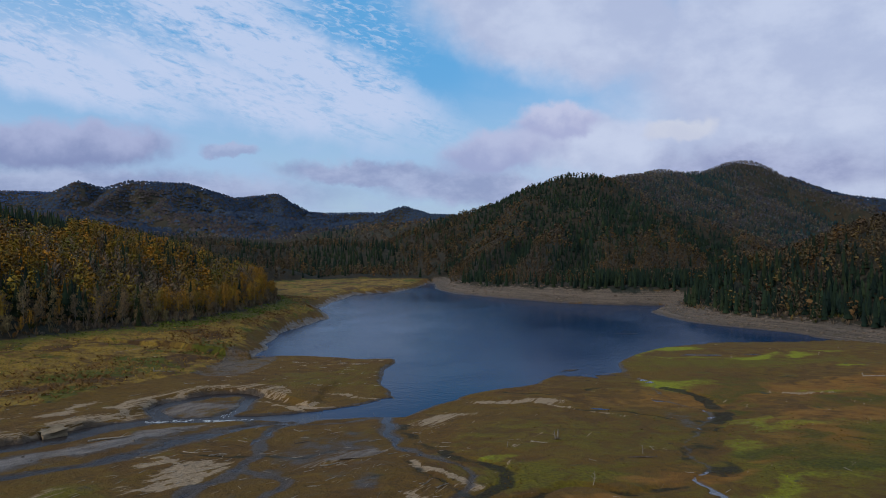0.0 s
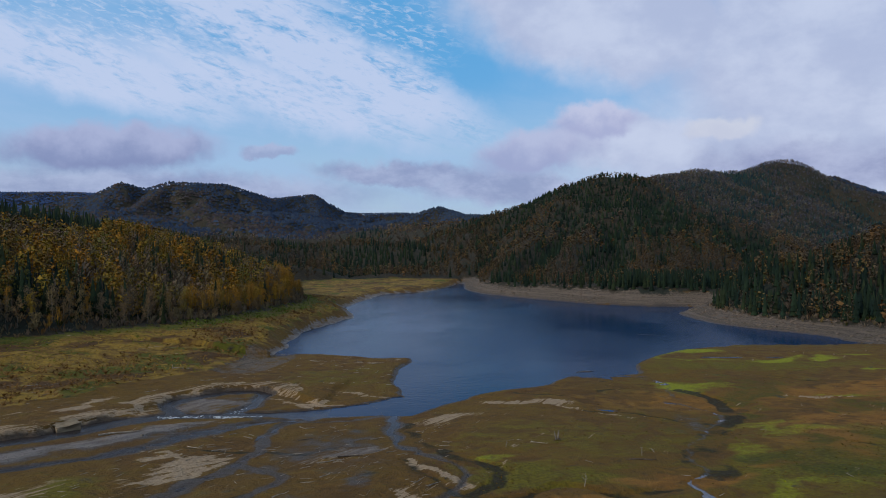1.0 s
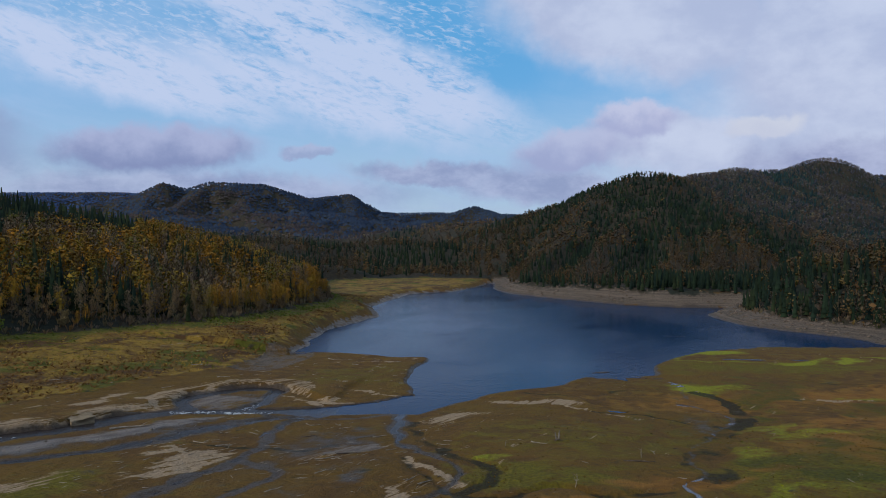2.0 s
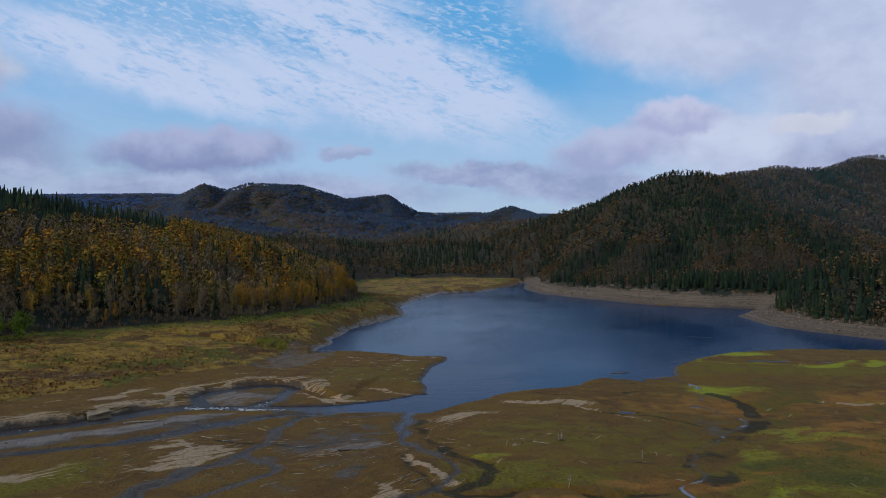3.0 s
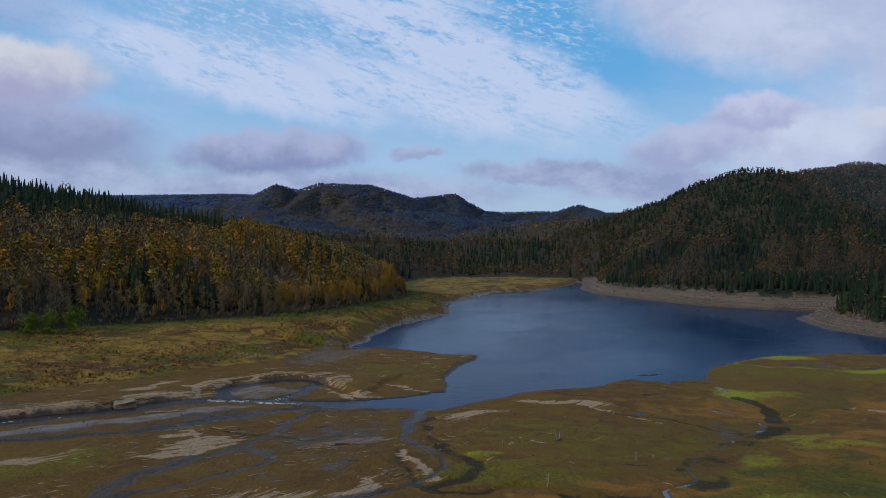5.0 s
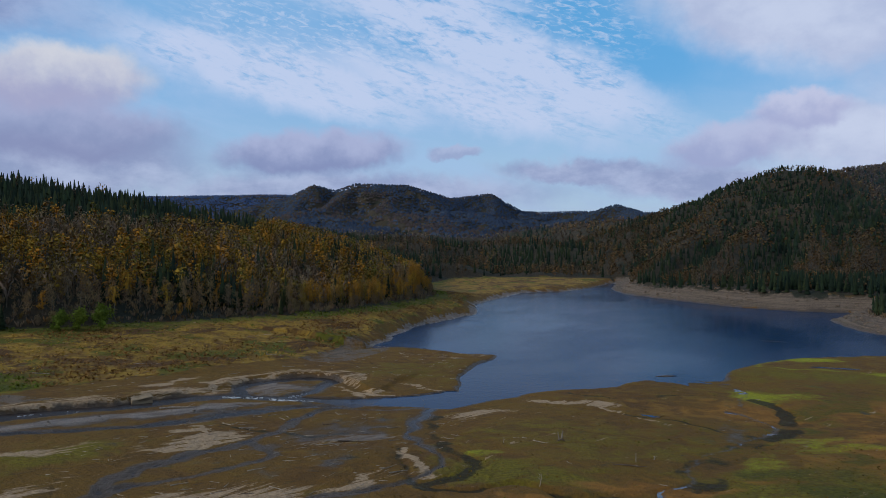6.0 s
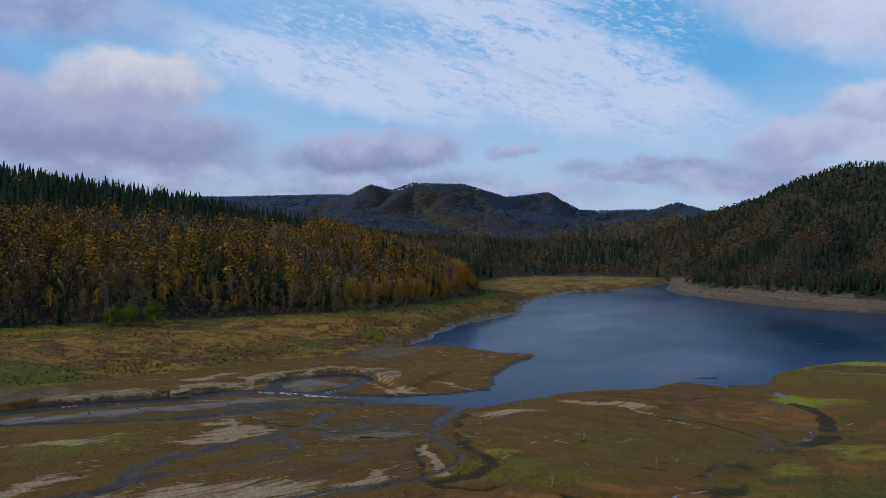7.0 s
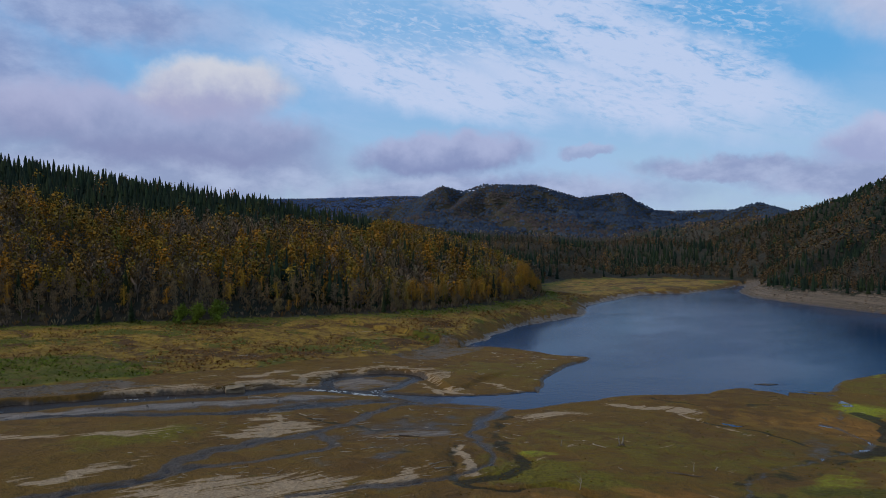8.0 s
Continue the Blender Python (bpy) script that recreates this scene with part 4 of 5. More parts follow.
def tree_models():
    rng = np.random.default_rng(5)
    kinds = {"gold": [], "bare": [], "spruce": [], "green": [], "scrub": []}
    for n in range(5):
        kinds["gold"].append(tree_thing("birch_tree", *broadleaf(rng, 14, 4, 9, 0.3, 12, full=rng.uniform(1.0, 1.4), start=rng.uniform(0.2, 0.4), lumps=2, swell=0.35), BIRCH_BARK, GOLD_LEAF, "slender birch with a golden autumn crown and pale trunk"))
    for n in range(4):
        kinds["bare"].append(tree_thing("bare_tree", *broadleaf(rng, 13, 4, 6, 0.3, 14, full=1.0, start=0.2, upright=0.6, lumps=0), BIRCH_BARK, RUST_TWIG, "nearly bare grey tree with thin brown twigs"))
    for n in range(3):
        kinds["spruce"].append(tree_thing("spruce_tree", *spruce(rng, 14, 18, 11), DARK_BARK, SPRUCE_LEAF, "dark green pointed spruce at the wood's edge"))
    for n in range(2):
        kinds["green"].append(tree_thing("willow_bush", *broadleaf(rng, 6, 8, 16, 0.24, 14, full=2.2, start=0.06, lumps=3, swell=0.8), DARK_BARK, GREEN_LEAF, "low round willow bush still in green leaf", "bush"))
    for n in range(3):
        kinds["scrub"].append(tree_thing("leafless_bush", *broadleaf(rng, 4.5, 6, 8, 0.26, 12, full=1.9, start=0.05, upright=0.5), DARK_BARK, RUST_TWIG, "brown leafless bush at the foot of the wood", "bush"))
    return kinds


TREES = tree_models()
USED = set()


def plant(kind, x, y, scale, rng, z=None):
    """One tree of a kind, upright on the ground."""
    model = TREES[kind][int(rng.integers(len(TREES[kind])))]
    z = (height(x, y) if z is None else z) - 0.15
    spin = Matrix.Rotation(rng.uniform(0, 2 * math.pi), 4, "Z")
    m = Matrix.Translation((x, y, z)) @ spin
    if model.name not in USED:
        USED.add(model.name)
        model.matrix_basis = m @ Matrix.Scale(scale, 4)
        return model
    one = copy_thing(model, m)
    one.scale = (scale * rng.uniform(0.9, 1.1), scale * rng.uniform(0.9, 1.1), scale)
    return one


def scattered(rng, x0, x1, y0, y1, gap):
    """Places on a shaken grid."""
    x, y = np.meshgrid(np.arange(x0, x1, gap), np.arange(y0, y1, gap))
    x, y = x.ravel() + rng.uniform(-0.48, 0.48, x.size) * gap, y.ravel() + rng.uniform(-0.48, 0.48, y.size) * gap
    return x, y


def plant_edge():
    """The front of the western wood, tree by tree."""
    rng = np.random.default_rng(11)
    x, y = scattered(rng, -220, -40, 140, 470, 4.3)
    z, m = land(x, y)
    ok = (m["wood"] > 0.5) & (m["wood"] < 20)
    x, y, z, depth = x[ok], y[ok], z[ok], m["wood"][ok]
    order = np.argsort(depth)[:290]
    lumps = rough(x, y, 45, 3, 77)
    for n in order:
        a, b, d, k = x[n], y[n], depth[n], rng.uniform()
        gold = 0.27 + 0.8 * lumps[n] + (0.3 if b > 285 else 0.0)
        kind = "scrub" if d < 3.5 and k > 0.35 else "gold" if k < gold else "bare" if k < 0.95 else "spruce"
        size = rng.uniform(0.55, 1.0) * (0.6 + 0.4 * min(1, d / 9))
        plant(kind, a, b, size if kind != "scrub" else rng.uniform(0.6, 1.2), rng, z[n])
    for a, b in ((-131, 205), (-127, 211), (-136, 202)):
        plant("green", a, b, rng.uniform(0.9, 1.2), rng)
    for a, b, s in ((-156, 184, 0.55), (-150, 193, 0.6), (-88, 264, 0.5)):
        plant("spruce", a, b, s, rng)


plant_edge()


def crown_leaves(rng, clumps, per, size, low, wide):
    """Leaf sprays in loose clumps over a rounded crown, one metre high with its trunk."""
    mid, half = 0.5 * (low + 1.0), 0.5 * (1.0 - low)
    centres = []
    for n in range(clumps):
        a, h = 2.4 * n + rng.uniform(-0.5, 0.5), -0.85 + 1.75 * (n + rng.uniform(0.1, 0.9)) / clumps
        r = wide * math.sqrt(max(0.06, 1 - (0.9 * h) ** 2)) * rng.uniform(0.35, 1.05)
        centres.append((r * math.cos(a), r * math.sin(a), mid + half * 0.9 * h))
    return leaves(rng, centres, (0.3 * wide, 0.3 * wide, 0.22 * half), size, per)


def foliage_clumps(rng, count, low, wide, size):
    """Small uneven closed clumps of leaf over a rounded crown."""
    corners = np.array([(x, y, z) for z in (-1, 1) for x, y in ((-1, -1), (1, -1), (1, 1), (-1, 1))], float)
    faces = np.array([(3, 2, 1, 0), (4, 5, 6, 7), (0, 1, 5, 4), (1, 2, 6, 5), (2, 3, 7, 6), (3, 0, 4, 7)])
    out = []
    for n in range(count):
        a, h = 2.4 * n + rng.uniform(-0.6, 0.6), (n + rng.uniform(0.1, 0.9)) / count
        r = wide * math.sqrt(max(0.05, 1 - (1.7 * h - 0.8) ** 2)) * rng.uniform(0.3, 0.85)
        at = np.array((r * math.cos(a), r * math.sin(a), low + (0.94 - low) * h))
        spin = Matrix.Rotation(rng.uniform(0, 6.3), 3, Vector(rng.normal(0, 1, 3)).normalized())
        out.append((corners * rng.uniform(0.45, 1.15, (8, 3)) @ np.array(spin) * size * rng.uniform(0.7, 1.3) * (1, 1, 0.85) * 0.8 + at, faces))
    return out


def bare_limbs(rng, count, low):
    """Thin limbs that fork upwards from a trunk, each a slender tapering blade."""
    a, t = rng.uniform(0, 2 * np.pi, count), low + (0.86 - low) * rng.uniform(0, 1, count)
    reach = 0.3 * (1.12 - t) * rng.uniform(0.6, 1.2, count)
    base = np.stack([0.25 * reach * np.cos(a), 0.25 * reach * np.sin(a), t], -1)
    tip = base + np.stack([reach * 0.6 * np.cos(a), reach * 0.6 * np.sin(a), reach * rng.uniform(0.6, 1.3, count)], -1)
    side = np.stack([-np.sin(a + 0.6), np.cos(a + 0.6), 0.3 + 0 * a], -1) * (0.018 + 0.05 * reach)[:, None]
    mid = base + (tip - base) * 0.6
    pts = np.stack([base, mid + side, tip, mid - side], 1).reshape(-1, 3)
    return pts, np.arange(4 * count).reshape(count, 4)


def rounded_crown(pts, faces, centre, flat=0.35):
    """Turn the leaves of a crown outwards, and give each the crown's own swelling as its normal."""
    mids = pts[faces].mean(1)
    way = np.cross(pts[faces[:, 2]] - pts[faces[:, 0]], pts[faces[:, 3]] - pts[faces[:, 1]])
    out = mids - centre
    back = (way * (out + (0, 0, 0.05))).sum(1) < 0
    faces = np.where(back[:, None], faces[:, ::-1], faces)
    way = np.where(back[:, None], -way, way)
    way /= np.linalg.norm(way, axis=1)[:, None] + 1e-9
    swell = (pts - centre) * (1, 1, 0.55)
    swell /= np.linalg.norm(swell, axis=1)[:, None] + 1e-9
    own = np.zeros_like(pts)
    np.add.at(own, faces.ravel(), np.repeat(way, faces.shape[1], 0))
    nor = 0.8 * swell + flat * own / (np.linalg.norm(own, axis=1)[:, None] + 1e-9) + (0, 0, 0.75)
    return faces, nor / np.linalg.norm(nor, axis=1)[:, None]


def templates(rng, kind, detail):
    """Points, faces and normals of a plain tree one metre high, with a mark of which points are wood."""
    trunk = tube((0, 0, 0), (rng.normal(0, 0.02), rng.normal(0, 0.02), 0.95), 0.011, 0.003, 3)
    if kind == "spruce":
        wide = rng.uniform(0.22, 0.29) if not detail else rng.uniform(0.11, 0.17)
        tiers = (2, 4, 5)[detail]
        leaf = [skirt(rng, 1.0, 0.04 + 0.78 * q / tiers, min(1.0, 0.04 + 0.78 * q / tiers + 0.9 / tiers + 0.12), wide * (1.05 - 0.8 * q / tiers), (5, 6, 7)[detail]) for q in range(tiers)]
        if detail == 2:
            leaf.append(spruce(rng, 1.0, 7, 6, width=wide * 1.15, sides=3)[1])
        leaf, centre = gather(leaf), np.array((0, 0, 0.3))
    elif kind == "gold":
        clumps, per, size = ((3, 3, 0.085), (6, 6, 0.046), (10, 9, 0.033))[detail]
        low, wide = (rng.uniform(0.1, 0.34), rng.uniform(0.17, 0.24)) if detail else (0.1, rng.uniform(0.26, 0.36))
        centre = np.array((0, 0, 0.45 + 0.3 * low))
        leaf = gather([crown_leaves(rng, clumps, per, size, low, wide), *foliage_clumps(rng, (4, 4, 6)[detail], low, wide, (0.13, 0.072, 0.05)[detail])])
    else:
        wide = (0.26, 0.18, 0.18)[detail]
        leaf = [bare_limbs(rng, (6, 14, 22)[detail], 0.2), crown_leaves(rng, (3, 5, 8)[detail], (3, 4, 5)[detail], (0.085, 0.045, 0.03)[detail], 0.25, wide)]
        if detail < 2:
            leaf += foliage_clumps(rng, (3, 3)[detail], 0.2, wide, (0.12, 0.065)[detail])
        leaf, centre = gather(leaf), np.array((0, 0, 0.4))
    faces, nor = rounded_crown(*leaf, centre)
    if not detail:
        return leaf[0], faces, nor, np.zeros(len(leaf[0]), bool)
    pts, faces = gather([trunk, (leaf[0], faces)])
    bark = trunk[0] * (1, 1, 0) + (1e-4, 0, 0)
    return pts, faces, np.vstack([bark / np.linalg.norm(bark, axis=1)[:, None], nor]), np.arange(len(pts)) < 6


GOLDS = np.array([(0.31, 0.18, 0.032), (0.35, 0.175, 0.026), (0.22, 0.135, 0.04), (0.27, 0.19, 0.032), (0.18, 0.135, 0.036), (0.14, 0.135, 0.034)])
OCHRES = np.array([(0.15, 0.1, 0.052), (0.17, 0.1, 0.046), (0.125, 0.096, 0.062), (0.155, 0.112, 0.046)])
BARES = np.array([(0.16, 0.124, 0.095), (0.18, 0.128, 0.088), (0.15, 0.122, 0.1), (0.17, 0.142, 0.086)])
DARKS = np.array([(0.018, 0.034, 0.024), (0.022, 0.04, 0.024), (0.015, 0.03, 0.024), (0.03, 0.045, 0.024)])
# spruce of the far ranges, with distance haze mixed into its colour
HAZED_DARKS = np.array([(0.042, 0.07, 0.135), (0.047, 0.075, 0.14), (0.039, 0.066, 0.13), (0.052, 0.076, 0.125)])


def wood_of(name, label, x, y, z, kinds, sizes, detail, seed, golds=GOLDS, haze_tint=None):
    """Many trees in one sheet of growth."""
    rng = np.random.default_rng(seed)
    allp, allf, allc, alln, n = [], [], [], [], 0
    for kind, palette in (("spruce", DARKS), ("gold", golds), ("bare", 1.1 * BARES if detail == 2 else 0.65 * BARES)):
        for model in range(4):
            pts, faces, nor, isw = templates(rng, kind, detail)
            pick = np.flatnonzero((kinds == kind) & (np.arange(len(x)) % 4 == model))
            if not len(pick):
                continue
            a, s = rng.uniform(0, 2 * np.pi, len(pick)), sizes[pick]
            w = s * rng.uniform(0.85, 1.2, len(pick))
            px = pts[:, 0] * np.cos(a)[:, None] - pts[:, 1] * np.sin(a)[:, None]
            py = pts[:, 0] * np.sin(a)[:, None] + pts[:, 1] * np.cos(a)[:, None]
            p = np.stack([x[pick][:, None] + px * w[:, None], y[pick][:, None] + py * w[:, None], z[pick][:, None] - 0.2 + pts[:, 2] * s[:, None]], -1)
            alln.append(np.stack([nor[:, 0] * np.cos(a)[:, None] - nor[:, 1] * np.sin(a)[:, None], nor[:, 0] * np.sin(a)[:, None] + nor[:, 1] * np.cos(a)[:, None], np.repeat(nor[None, :, 2], len(pick), 0)], -1).reshape(-1, 3))
            c = palette[rng.integers(len(palette), size=len(pick))] * rng.uniform(0.75, 1.25, (len(pick), 1))
            # aerial haze painted into the tree colour: lighter and bluer
            if haze_tint is not None:
                c = c * (1 + haze_tint[pick][:, None] * np.array((0.2, 0.5, 1.5)))
            c = np.repeat(c[:, None, :], len(pts), 1)
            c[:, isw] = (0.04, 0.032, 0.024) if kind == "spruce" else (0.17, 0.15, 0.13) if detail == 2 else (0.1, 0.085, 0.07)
            f = faces[None] + (n + np.arange(len(pick)) * len(pts))[:, None, None]
            allp.append(p.reshape(-1, 3)), allf.append(f.reshape(-1, 4)), allc.append(c.reshape(-1, 3))
            n += p.shape[0] * p.shape[1]
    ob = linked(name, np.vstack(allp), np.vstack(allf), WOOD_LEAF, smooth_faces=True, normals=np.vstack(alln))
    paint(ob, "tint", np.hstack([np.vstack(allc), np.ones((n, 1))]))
    return tagged(ob, label, "forest", kind="stuff")


def choose(rng, x, y, spruce_share, gold_share, stand=90, seed=99):
    """Which kind stands where, in stands rather than evenly."""
    k = rng.uniform(0, 1, len(x))
    a, b = rough(x, y, stand, 3, seed), rough(x, y, stand * 0.6, 3, seed + 7)
    s = np.clip(spruce_share + 1.3 * a, 0.03, 0.97)
    g = np.clip(gold_share + 0.9 * b, 0.03, 0.95)
    return np.where(k < s, "spruce", np.where(k < s + (1 - s) * g, "gold", "bare"))


def ridged(x, y, span=42.0):
    """How far a place stands above the ground round it: ridges positive, gullies negative."""
    around = sum(hills(x + span * a, y + span * b) for a, b in ((1, 0), (-1, 0), (0, 1), (0, -1)))
    return hills(x, y) - 0.25 * around


def grow_woods():
    rng = np.random.default_rng(21)
    # western hill behind its front trees
    x, y = scattered(rng, -520, -40, 90, 740, 4.3)
    z, m = land(x, y)
    ok = (m["wood"] > 12) & (np.hypot(x - 30, y) < 560) & (np.degrees(np.arctan2(x - 30, y)) > -64)
    x, y, z, d = x[ok], y[ok], z[ok], m["wood"][ok]
    crest = smooth(d + 40 * rough(x, y, 60, 3, 17), 92, 130)
    kinds = choose(rng, x, y, 0.12 + 1.2 * crest, 0.5, 60)
    size = np.where(kinds == "spruce", rng.uniform(8, 14, len(x)), rng.uniform(9, 14, len(x)))
    near = d < 105
    wood_of("west_wood", "autumn wood of golden and bare birches with a few dark spruces", x[near], y[near], z[near], kinds[near], size[near], 2, 1)
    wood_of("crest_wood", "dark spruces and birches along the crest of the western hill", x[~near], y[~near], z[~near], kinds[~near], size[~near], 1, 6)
    # woods at the far end of the meadow
    x, y = scattered(rng, -420, 140, 560, 1050, 7.8)
    z, m = land(x, y)
    ok = ((m["wood"] > 0) | ((y > 722) & (x > 10))) & ((np.hypot(x - 30, y) >= 560) | (x > -60)) & (x < 58 + 0.1 * (y - 700))
    x, y, z, front = x[ok], y[ok], z[ok], m["wood"][ok] < 60
    share = 0.62 - 0.3 * front
    wood_of("valley_wood", "mixed wood of dark spruce and grey birch behind the far meadow", x, y, z, choose(rng, x, y, share, 0.25, 70), rng.uniform(8, 13, len(x)), 1, 2, OCHRES)
    # eastern promontory
    x, y = scattered(rng, 130, 420, 230, 560, 4.9)
    z, m = land(x, y)
    ok = (m["east"] > 16) & (x - 0.72 * y < 45)
    x, y, z = x[ok], y[ok], z[ok]
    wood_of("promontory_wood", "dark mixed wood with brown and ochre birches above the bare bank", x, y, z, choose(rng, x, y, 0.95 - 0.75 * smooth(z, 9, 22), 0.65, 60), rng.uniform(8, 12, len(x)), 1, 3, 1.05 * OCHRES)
    # eastern mountain
    x, y = scattered(rng, 20, 900, 440, 1600, 6.0)
    z, m = land(x, y)
    ok = (m["east"] > 15) & ~((x > 130) & (y < 560) & (x - 0.95 * y < 60) & (x < 420)) & (x - 0.72 * y < 60)
    x, y, z = x[ok], y[ok], z[ok]
    share = 0.76 + 0.0022 * (z - 50) - 0.1 * ridged(x, y) - 0.3 * smooth(-z, -26, -8) - 0.4 * smooth(np.degrees(np.arctan2(x, y)), 16.5, 20.5)
    kinds = choose(rng, x, y, share, 0.5, 110)
    size, away = rng.uniform(5.5, 9.5, len(x)) * (1.05 - 0.25 * smooth(y, 600, 1000)), np.hypot(x, y)
    # painted haze: stronger with distance and on the peak's side
    haze_tint = 0.95 * smooth(np.degrees(np.arctan2(x, y)), 15.5, 18.5) * smooth(away, 880, 1120) + 0.3 * smooth(away, 1000, 1300)
    low = y < 720
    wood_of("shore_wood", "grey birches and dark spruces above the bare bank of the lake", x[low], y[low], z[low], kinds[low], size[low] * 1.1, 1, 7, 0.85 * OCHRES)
    wood_of("mountain_wood", "steep mountainside of dark spruce with stands of brown and ochre birch on its spurs", x[~low], y[~low], z[~low], kinds[~low], size[~low], 0, 4, 0.88 * OCHRES, haze_tint[~low])
    # slopes behind the peak, their colour blued for haze with distance
    x, y = scattered(rng, 500, 1350, 900, 1780, 9.0)
    z, m = land(x, y)
    ok = ((x > 900) | (y > 1590)) & (x - 0.8 * y < 20)
    x, y, z = x[ok], y[ok], z[ok]
    wood_of("back_wood", "spruce slopes behind the high peak, tinted blue for haze", x, y, z, choose(rng, x, y, 0.75 - 0.06 * ridged(x, y), 0.4, 120), rng.uniform(6, 10, len(x)), 0, 8, OCHRES, smooth(np.hypot(x, y), 900, 1600))
    # ridges behind, with distance haze worked into their leaf colour
    x, y = scattered(rng, -900, 160, 1040, 1760, 11.0)
    z, m = land(x, y)
    ok = (z > 12) & (np.degrees(np.arctan2(x - 30, y)) > -60)
    x, y, z = x[ok], y[ok], z[ok]
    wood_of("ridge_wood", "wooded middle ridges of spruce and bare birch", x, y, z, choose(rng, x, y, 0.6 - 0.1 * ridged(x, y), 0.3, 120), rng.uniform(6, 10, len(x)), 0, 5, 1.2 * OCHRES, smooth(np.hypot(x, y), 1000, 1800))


grow_woods()


def undergrowth():
    """Brown brush between the trunks at the foot of the western wood and the promontory."""
    rng = np.random.default_rng(71)
    x, y = scattered(rng, -230, -40, 110, 480, 2.7)
    z, m = land(x, y)
    ok = (m["wood"] > -2.5 + 3 * rng.uniform(0, 1, len(x))) & (m["wood"] < 34)
    x, y, z = x[ok], y[ok], z[ok]
    u, v = scattered(rng, 135, 300, 235, 440, 3.4)
    w, n = land(u, v)
    ok = (n["east"] > 14) & (n["east"] < 45)
    x, y, z = np.concatenate([x, u[ok]]), np.concatenate([y, v[ok]]), np.concatenate([z, w[ok]])
    k = rough(x, y, 22, 3, 63) + rng.uniform(-0.15, 0.15, len(x))
    c = np.where((k < 0.1)[:, None], BARES[rng.integers(4, size=len(x))], np.where((k < 0.3)[:, None], OCHRES[rng.integers(4, size=len(x))], np.array((0.05, 0.06, 0.018))))
    n = 9
    a = rng.uniform(0, 2 * np.pi, (len(x), n))
    s = rng.uniform(1.0, 2.8, len(x))[:, None] * rng.uniform(0.5, 1.1, (len(x), n))
    base = np.stack([x[:, None] + 0.2 * s * np.cos(a), y[:, None] + 0.2 * s * np.sin(a), np.repeat(z[:, None] - 0.1, n, 1)], -1)
    tip = base + np.stack([np.cos(a) * s * 0.45, np.sin(a) * s * 0.45, s], -1)
    side = np.stack([-np.sin(a), np.cos(a), 0 * a], -1) * (s * 0.13)[..., None]
    mid = base + (tip - base) * 0.7
    pts = np.stack([base, mid + side, tip, mid - side], 2).reshape(-1, 3)
    ob = linked("brushwood", pts, np.arange(len(pts)).reshape(-1, 4), WOOD_LEAF)
    paint(ob, "tint", np.hstack([np.repeat(c * rng.uniform(0.7, 1.2, (len(x), 1)), 4 * n, 0), np.ones((len(pts), 1))]))
    tagged(ob, "brown brushwood and saplings under the edge of the woods", "brush", kind="stuff")


undergrowth()


def far_woods():
    """Distant slopes: small pointed crowns by the thousand."""
    rng = np.random.default_rng(31)
    x, y = scattered(rng, -3600, 2400, 1740, 4500, 12.5)
    az = np.degrees(np.arctan2(x - 30, y))
    ok = (az > -60) & (az < 42) & (np.hypot(x, y) < 4850)
    x, y = x[ok], y[ok]
    z = hills(x, y)
    ok = z > 10
    x, y, z = x[ok], y[ok], z[ok]
    s = rng.uniform(6, 9, len(x))
    wide = rng.uniform(6.5, 9.0, len(x))
    a = rng.uniform(0, 2 * np.pi, len(x))
    ring = [np.stack([x + wide * np.cos(a + q), y + wide * np.sin(a + q), z], -1) for q in (0, 2.09, 4.19)]
    tip = np.stack([x, y, z + s], -1)
    pts = np.stack([*ring, tip], 1).reshape(-1, 3)
    n = np.arange(len(x)) * 4
    faces = np.stack([np.stack([n + i, n + (i + 1) % 3, n + 3], -1) for i in range(3)], 1).reshape(-1, 3)
    fall = np.stack([hills(x - 20, y) - hills(x + 20, y), hills(x, y - 20) - hills(x, y + 20), np.full(len(x), 40.0)], -1)
    fall /= np.linalg.norm(fall, axis=1)[:, None]
    lean = np.repeat(fall, 4, 0) + 0.3 * (pts - np.repeat(np.stack([x, y, z], -1), 4, 0)) / np.repeat(s, 4)[:, None]
    ob = linked("distant_wood", pts, faces, WOOD_LEAF, smooth_faces=True, normals=lean / np.linalg.norm(lean, axis=1)[:, None])
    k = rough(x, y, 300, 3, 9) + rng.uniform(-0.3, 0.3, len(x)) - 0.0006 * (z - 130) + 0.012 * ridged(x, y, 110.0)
    # haze put into the crowns' colour, bluer again past 3700 m
    c = np.where((k > 0.36)[:, None], BARES[rng.integers(4, size=len(x))] * (0.48, 0.54, 0.8), HAZED_DARKS[rng.integers(4, size=len(x))])
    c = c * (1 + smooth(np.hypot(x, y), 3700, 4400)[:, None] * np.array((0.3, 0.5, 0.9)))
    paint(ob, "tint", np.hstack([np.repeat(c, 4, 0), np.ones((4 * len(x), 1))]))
    tagged(ob, "far wooded mountains under cloud, coloured blue for haze", "forest", kind="stuff")


far_woods()


